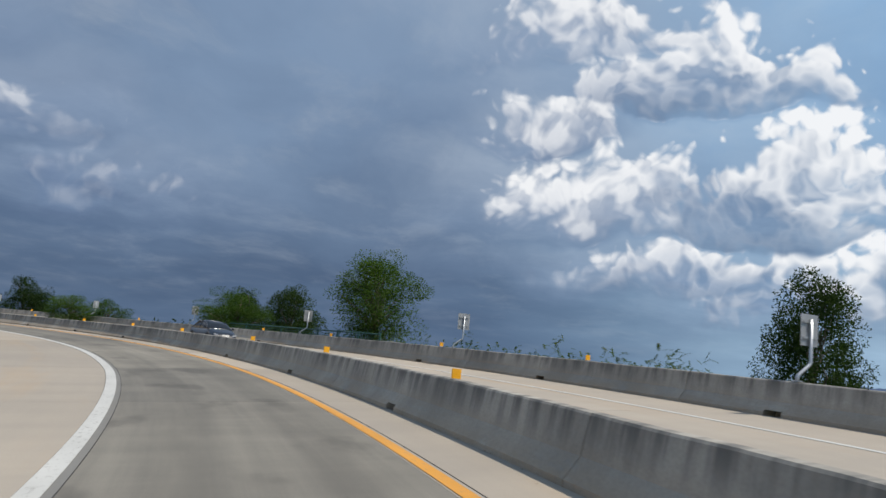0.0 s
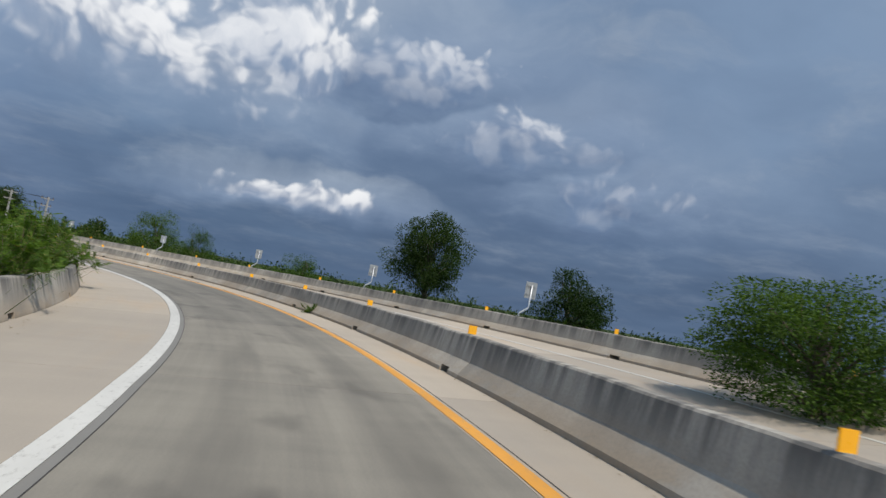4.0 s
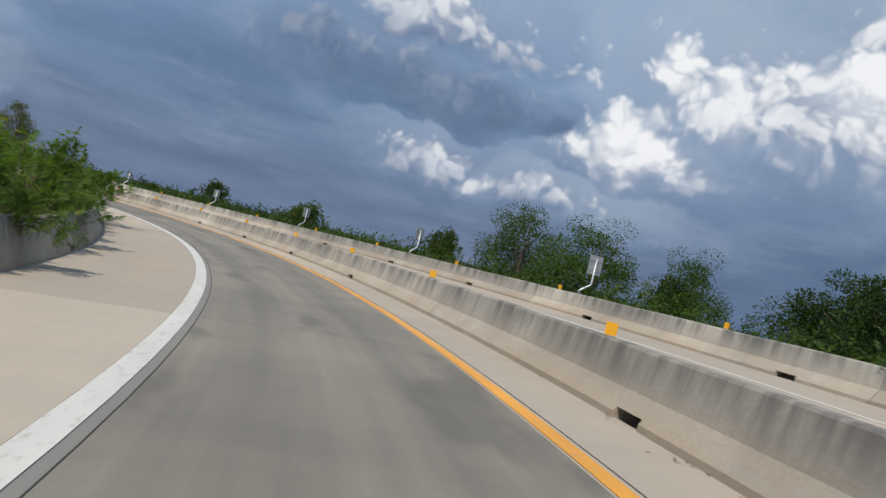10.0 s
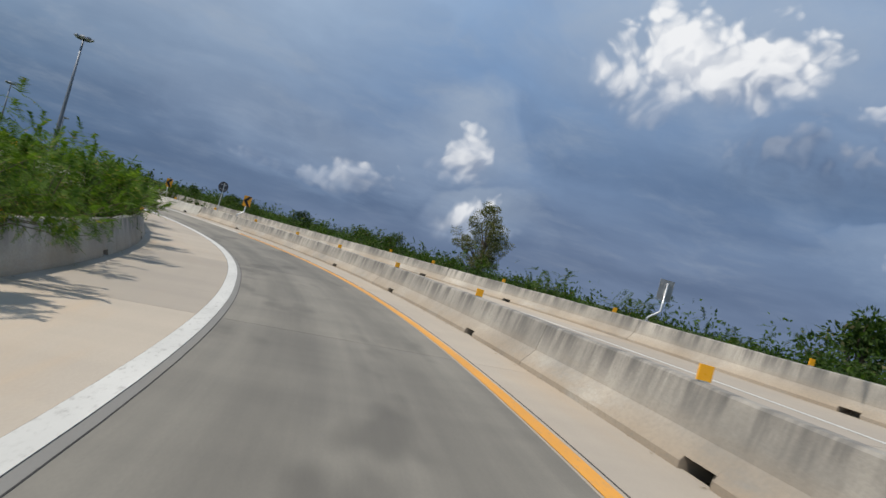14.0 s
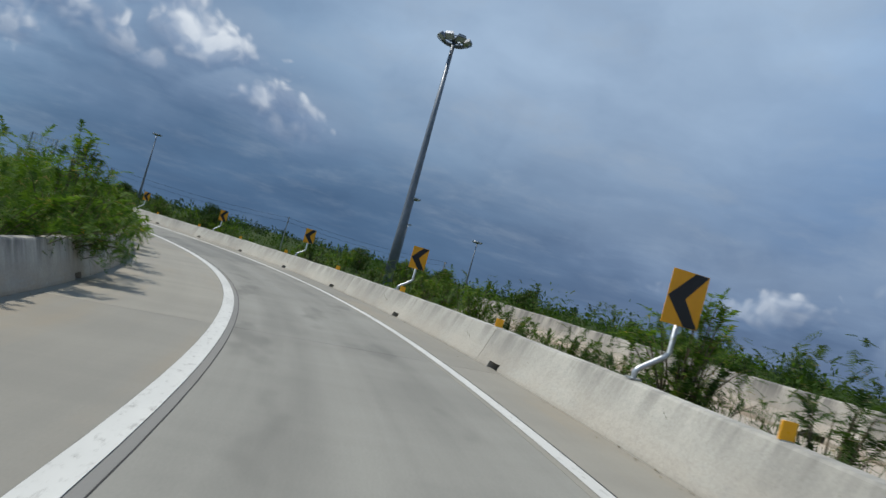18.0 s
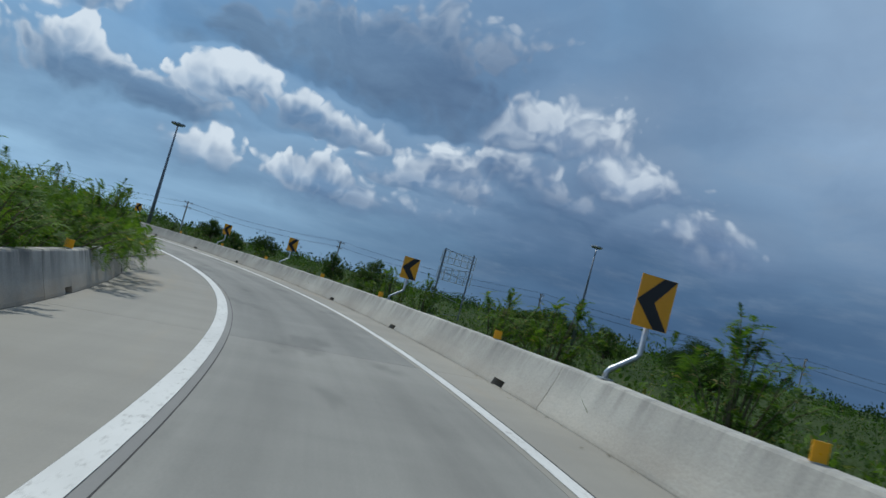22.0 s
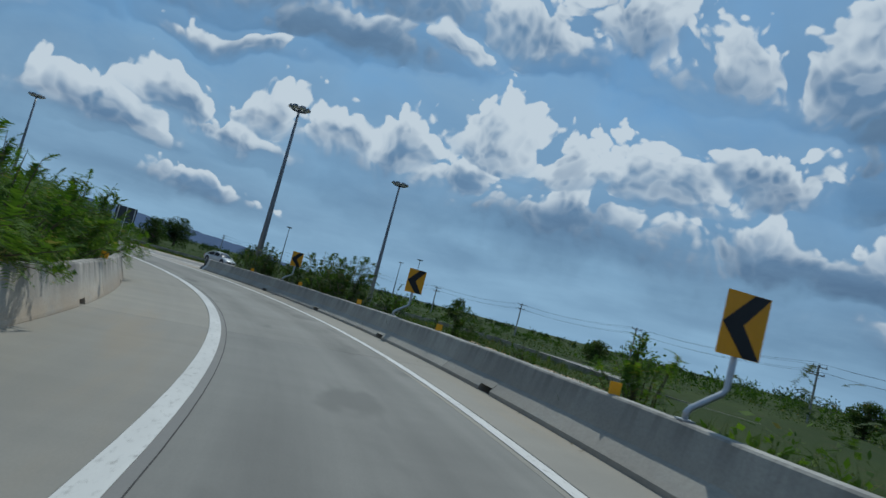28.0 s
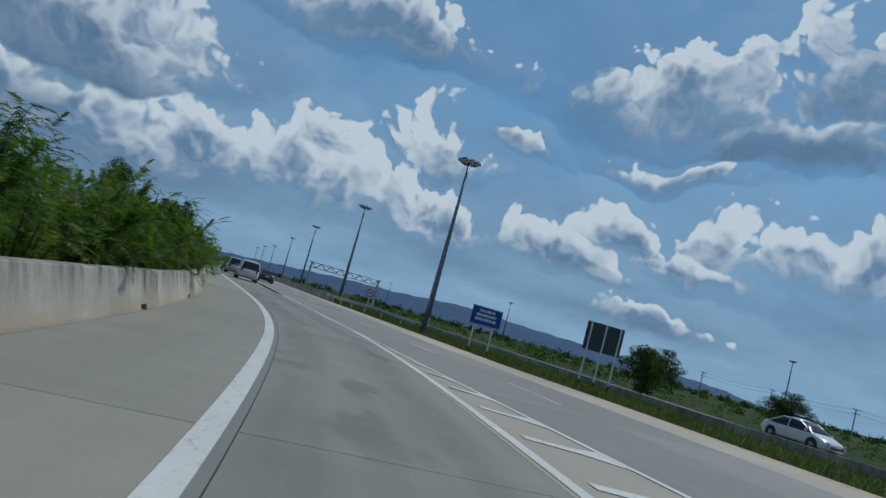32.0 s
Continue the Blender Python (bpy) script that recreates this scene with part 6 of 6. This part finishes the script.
def tree(x, y, top, width, kind, label, group=""):
    """kind names a grown form; it is scaled to this tree's height and spread."""
    me, h0, w0 = TREES[kind][rng.randrange(len(TREES[kind]))]
    g = float(soil(x, y)[0])
    h = top - g
    ob = thing("tree", label, "tree", group, Matrix.Translation((x, y, g)) @ Matrix.Rotation(rng.uniform(0, 6.28), 4, "Z") @ Matrix.Diagonal((width / w0, width / w0, h / h0, 1)))
    part("trunk", me[0], ob)
    part("branch_frame", me[1], ob)
    part("crown", me[2], ob)


TREES["big"] = [(tree_mesh(3, 17.8, 13.0, 0.16, 120, 260, 0.30, leaf_dark, "round", 0.4), 17.8, 13.0)]
TREES["round"] = [(tree_mesh(5 + i, 8.0, 7.0, 0.08, 80, 300, 0.17, leaf_dark), 8.0, 7.0) for i in range(2)]
TREES["light"] = [(tree_mesh(9 + i, 8.0, 7.0, 0.06, 80, 300, 0.14, leaf_mid), 8.0, 7.0) for i in range(3)]
TREES["spread"] = [(tree_mesh(15 + i, 10.0, 9.0, 0.10, 100, 290, 0.15, leaf_mid, "spread", 0.5), 10.0, 9.0) for i in range(2)]
TREES["oval"] = [(tree_mesh(21, 14.0, 7.0, 0.12, 100, 240, 0.17, leaf_pale, "oval", 0.3), 14.0, 7.0)]
TREES["small"] = [(tree_mesh(25 + i, 5.0, 4.6, 0.04, 50, 110, 0.22, leaf_scrub, "round", 0.2), 5.0, 4.6) for i in range(3)]

tree(-114.7, 143.3, 17.6, 15.0, "big", "tall dark spreading tree behind the far barrier")
tree(-73, 122, 8.2, 10.0, "round", "dense dark round tree")
tree(-4, 48, 8.4, 9.0, "spread", "spreading light green tree with hanging sprays")
tree(-17.5, 60.6, 5.7, 7.6, "light", "bright green round tree behind the far barrier")
tree(-13.4, 63.9, 6.4, 6.0, "round", "dark dense tree beside a bright green one")
tree(29, 53, 10.5, 8.6, "round", "tall dark green tree near a grey sign")
tree(-205.5, -20.5, 9.6, 6.6, "oval", "tall pale oval tree with sparse leaves")
tree(-139.4, 70.2, 4.6, 5.2, "light", "green tree behind the far barrier")
for x, y, top, w_, kd in ((-36.4, 69.2, 4.2, 5.5, "light"), (-40, 84, 4.6, 6.0, "light"), (-24, 84, 6.8, 8.0, "round"), (-18, 88, 6.6, 6.5, "light"), (-154, 87, 6.6, 9.6, "round"), (-114, 93, 6.2, 7.6, "light"), (-103, 107, 4.1, 8.4, "light"), (-145, 86, 6.0, 7.4, "round"), (-113, 98, 5.2, 4.6, "light"),
                          (-158, 66, 6.8, 7.0, "light"), (-152, 77, 5.4, 5.6, "light"), (64, -36, 3.4, 8.0, "round"), (57, -54, 1.6, 6.2, "round")):
    tree(x, y, top, w_, kd, "green tree standing beyond the road" if kd == "light" else "dark green tree standing beyond the road", "trees beyond the road")
for x, y, top, w_ in ((-124, 89, 3.4, 5.2), (-162, 59, 3.4, 3.9), (-146, 75, 3.5, 3.5), (-127, 91, 4.0, 5.9), (-131, 99, 3.4, 5.4), (-169, 45, 3.2, 5.4), (-161, 60, 4.0, 2.8), (-187, -14, 1.9, 4.6),
                      (-179, 30, 3.8, 5.2), (-174, 42, 3.2, 3.8), (-125, -121, 0.9, 4.5), (-138, -104, 0.6, 4.4), (-170, -96, 1.5, 3.6), (-77, -113, 0.8, 3.9), (-94, -121, 1.7, 4.6), (-94, -113, 1.1, 2.9),
                      (7, -108, 0.4, 4.4), (20, -47, 1.5, 4.4), (30, -92, 1.2, 3.6)):
    tree(x, y, top, w_, "small", "small bushy tree in the scrub", "small trees")


# dark trees dotted over the plain outside the second half of the bend
plain_rng = random.Random(31)
for i in range(46):
    s_, o = 236.0 + 3.6 * i + plain_rng.uniform(-1.5, 1.5), plain_rng.uniform(32, 105)
    q = P(s_, o)
    if float(to_highway(q[0], q[1])[1]) < -8 or float(to_highway(q[0], q[1])[1]) > 38:
        tree(float(q[0]), float(q[1]), plain_rng.uniform(-0.4, 1.6) + o * 0.012, plain_rng.uniform(3.6, 6.5), "small" if i % 3 else "round", "dark bushy tree standing in the scrub", "trees on the plain")

# ---- growth that nobody could count ----
def scatter_clumps(name, label, places, per, mat, leaf_len, seed, squash=0.8):
    """places: x, y, foot height, height, width of each bush."""
    rs = np.random.RandomState(seed)
    places = np.asarray(places, float)
    n = len(places) * per
    c = np.repeat(places, per, 0)
    d = unit(rs, n)
    d[:, 2] = np.abs(d[:, 2])
    rad = rs.uniform(0.3, 1.0, n) ** 0.5 * (1 + 0.25 * np.sin(5 * np.arctan2(d[:, 1], d[:, 0]) + c[:, 0]))
    pos = c[:, :3] + np.stack([d[:, 0] * rad * c[:, 4] / 2, d[:, 1] * rad * c[:, 4] / 2, d[:, 2] * rad * c[:, 3]], 1)
    along = d * 0.7 + unit(rs, n) + np.array((0, 0, 0.25))
    ll = leaf_len * (0.6 + 0.4 * c[:, 3] / np.mean(places[:, 3]))
    v, f = leaf_quads(pos, along, unit(rs, n) + np.array((0, 0, 0.5)), ll * rs.uniform(0.6, 1.4, n), ll * rs.uniform(0.35, 0.7, n))
    return tagged(new(name, mesh(name, v, f, mat)), label, "plants", kind="stuff")


rs = np.random.RandomState(11)


def clear_of_roads(x, y, gap):
    s, o = to_ramp(x, y)
    right = np.where(s < 263, outer_edge(s) + 0.5, 5.4)
    near = (o > -3.2 - gap) & (o < right + gap) & (s > -6) & (s < 519)
    u, w = to_highway(x, y)
    return ~near & ~((w > np.where(s < 396, -2.5, -9)) & (w < 36) & (u > -160))


def field(n, r0, r1, hmin, hmax, gap, half=None):
    """Bushes strewn over the plain round the loop."""
    a = rs.uniform(0, 2 * math.pi, n)
    r = np.sqrt(rs.uniform(r0 * r0, r1 * r1, n))
    x, y = -92 + r * np.cos(a), -20 + r * np.sin(a)
    keep = clear_of_roads(x, y, gap)
    x, y = x[keep], y[keep]
    h = rs.uniform(hmin, hmax, len(x)) * (0.7 + 0.6 * (np.sin(x * 0.09) * np.sin(y * 0.11 + 1) * 0.5 + 0.5))
    u, w = to_highway(x, y)
    h = np.where((w > 30) & (u > -30), h * 0.42, h)
    return np.stack([x, y, soil(x, y) - 0.1, h, h * rs.uniform(1.1, 2.0, len(x))], 1)


sh = rs.uniform(100, 262, 420)
oh = outer_edge(sh) + rs.uniform(1.3, 3.6, 420)
hp = P(sh, oh)
scatter_clumps("hedge", "dense leafy growth standing behind the far barrier", np.c_[hp[:, 0], hp[:, 1], soil(hp[:, 0], hp[:, 1]) - 0.1, rs.uniform(1.0, 1.9, 420), rs.uniform(1.3, 2.4, 420)], 170, leaf_mid, 0.13, 16)
sh = rs.uniform(14, 100, 130)
oh = outer_edge(sh) + rs.uniform(1.6, 5.0, 130)
hp = P(sh, oh)
scatter_clumps("hedge", "low leafy growth behind the far barrier", np.c_[hp[:, 0], hp[:, 1], soil(hp[:, 0], hp[:, 1]) - 0.1, rs.uniform(0.7, 1.35, 130), rs.uniform(1.3, 2.6, 130)], 150, leaf_scrub, 0.13, 17)
scatter_clumps("scrub", "dense low green scrub covering the plain", field(3400, 84, 175, 0.8, 2.0, 3.0), 46, leaf_scrub, 0.21, 12)
scatter_clumps("scrub", "mixed bushes and young trees further out", field(900, 140, 260, 1.6, 4.2, 4.0), 90, leaf_mid, 0.55, 13)
scatter_clumps("far_woods", "dark belt of woods along the horizon", field(1100, 260, 520, 3.5, 6.5, 8.0), 64, leaf_far, 1.2, 14)
scatter_clumps("thicket", "green thicket filling the inside of the loop", [q for q in field(800, 0, 84, 0.8, 1.9, 5.0)], 50, leaf_shrub, 0.30, 15)


def blades(name, label, x, y, z, hmin, hmax, seed, mat=leaf_grass, width=0.02):
    rr = np.random.RandomState(seed)
    n = len(x)
    a = rr.uniform(0, 6.28, n)
    h = rr.uniform(hmin, hmax, n)
    base = np.stack([x, y, z - 0.03], 1)
    side = np.stack([np.cos(a), np.sin(a), 0 * a], 1) * width
    tip = base + np.stack([rr.normal(0, 0.35, n) * h, rr.normal(0, 0.35, n) * h, h], 1)
    v = np.stack([base - side, base + side, tip], 1).reshape(-1, 3)
    return tagged(new(name, mesh(name, v, [(3 * i, 3 * i + 1, 3 * i + 2) for i in range(n)], mat)), label, "grass", kind="stuff")


n = 42000
u = rs.uniform(-60, 110, n)
w = road_edge(u) + 0.04 + rs.uniform(0, 1, n) ** 1.4 * 12.8
g3 = H(u, w)
blades("verge_grass", "rough grass on the highway median", g3[:, 0], g3[:, 1], soil(g3[:, 0], g3[:, 1]), 0.12, 0.42, 21)
n = 26000
sg = rs.uniform(38, 470, n)
og = -3.25 - rs.uniform(0, 1, n) ** 1.5 * 3.0
g3 = P(sg, og)
blades("inner_grass", "long grass behind the low barrier", g3[:, 0], g3[:, 1], soil(g3[:, 0], g3[:, 1]), 0.5, 1.15, 22)
n = 34000
sg = rs.uniform(238, 396, n)
og = 5.35 + rs.uniform(0, 1, n) ** 1.3 * 9.0
g3 = P(sg, og)
blades("outer_grass", "long grass outside the barrier", g3[:, 0], g3[:, 1], soil(g3[:, 0], g3[:, 1]), 0.4, 1.0, 23)
# dry litter along the gutters
n = 2600
sg = rs.uniform(0, 398, n)
og = np.where(rs.uniform(size=n) < 0.5, 4.68 - rs.exponential(0.06, n), -2.70 + rs.exponential(0.10, n))
ok = (sg > 42) | (og > 0)
g3 = P(sg[ok], og[ok], 0.012)
litter_mat = leaf("dry_litter", (0.10, 0.075, 0.045), (0.20, 0.15, 0.09))
rr = unit(rs, ok.sum()) * np.array((1, 1, 0.12))
v, f = leaf_quads(g3, rr, np.tile((0, 0, 1.0), (len(g3), 1)), rs.uniform(0.03, 0.09, len(g3)), rs.uniform(0.015, 0.03, len(g3)))
tagged(new("leaf_litter", mesh("leaf_litter", v, f, litter_mat)), "dry leaves and twigs along the gutters", "litter", kind="stuff")

# ---- green mesh fence near the start ----
fence = thing("mesh_fence", "dark teal wire fence standing behind the far barrier", "fence")
for i in range(8):
    s0, s1 = 36.0 + 2.3 * i, 38.3 + 2.3 * i
    a, b = P(s0, 13.7), P(s1, 13.7)
    part("post", Shape().tube([(a[0], a[1], a[2] - 0.6), (a[0], a[1], a[2] + 1.27)], 0.055, 8).mesh("post", fence_green), fence)
    part("rail", Shape().tube([(a[0], a[1], a[2] + 1.18), (b[0], b[1], b[2] + 1.18)], 0.045, 6).mesh("rail", fence_green), fence)
    pn = Shape()
    for j in range(8):
        z = 0.1 + 1.05 * j / 7
        pn.tube([(a[0], a[1], a[2] + z), (b[0], b[1], b[2] + z)], 0.008, 4, False)
    for j in range(1, 20):
        p = a + (b - a) * j / 20
        pn.tube([(p[0], p[1], p[2] + 0.05), (p[0], p[1], p[2] + 1.17)], 0.007, 4, False)
    part("mesh_panel", pn.mesh("mesh_panel", fence_green), fence)

# ---- wooded ridge on the horizon, distance haze in its colour ----
RIDGE = ((200.0, -0.2), (250.0, -0.1), (270.0, 0.05), (278.0, 0.12), (280.5, 0.52), (286.0, 0.86), (290.0, 1.05), (296.0, 1.22), (301.5, 1.55), (307.2, 1.18), (312.0, 1.08), (316.7, 0.80), (321.6, 0.55), (330.0, 0.55), (338.0, 0.25), (350.0, -0.1))
rows = []
az = np.arange(262.0, 346.0, 0.35)
for a in az:
    el = np.interp(a, [q[0] for q in RIDGE], [q[1] for q in RIDGE]) + 0.03 * math.sin(a * 3.1) + 0.02 * math.sin(a * 7.7)
    for k, (dist, part_h) in enumerate(((1700, 0.0), (2100, 0.45), (2500, 1.0), (2900, 0.9), (3300, 0.0))):
        zt = max(0.0, 2500 * math.tan(radians(el)) + 2.5)
        wob = 1 + 0.12 * math.sin(a * 1.3 + k * 2)
        rows.append((-40 - math.sin(radians(a)) * dist, -62 + math.cos(radians(a)) * dist, BASE - 2 + part_h * zt * (wob if k != 2 else 1)))
f = [(i * 5 + j, (i + 1) * 5 + j, (i + 1) * 5 + j + 1, i * 5 + j + 1) for i in range(len(az) - 1) for j in range(4)]
tagged(new("backdrop_ridge", mesh("backdrop_ridge", rows, f, hazed_hill_mat, None, True)), "wooded ridge on the horizon with distance haze painted in blue", kind="structure")
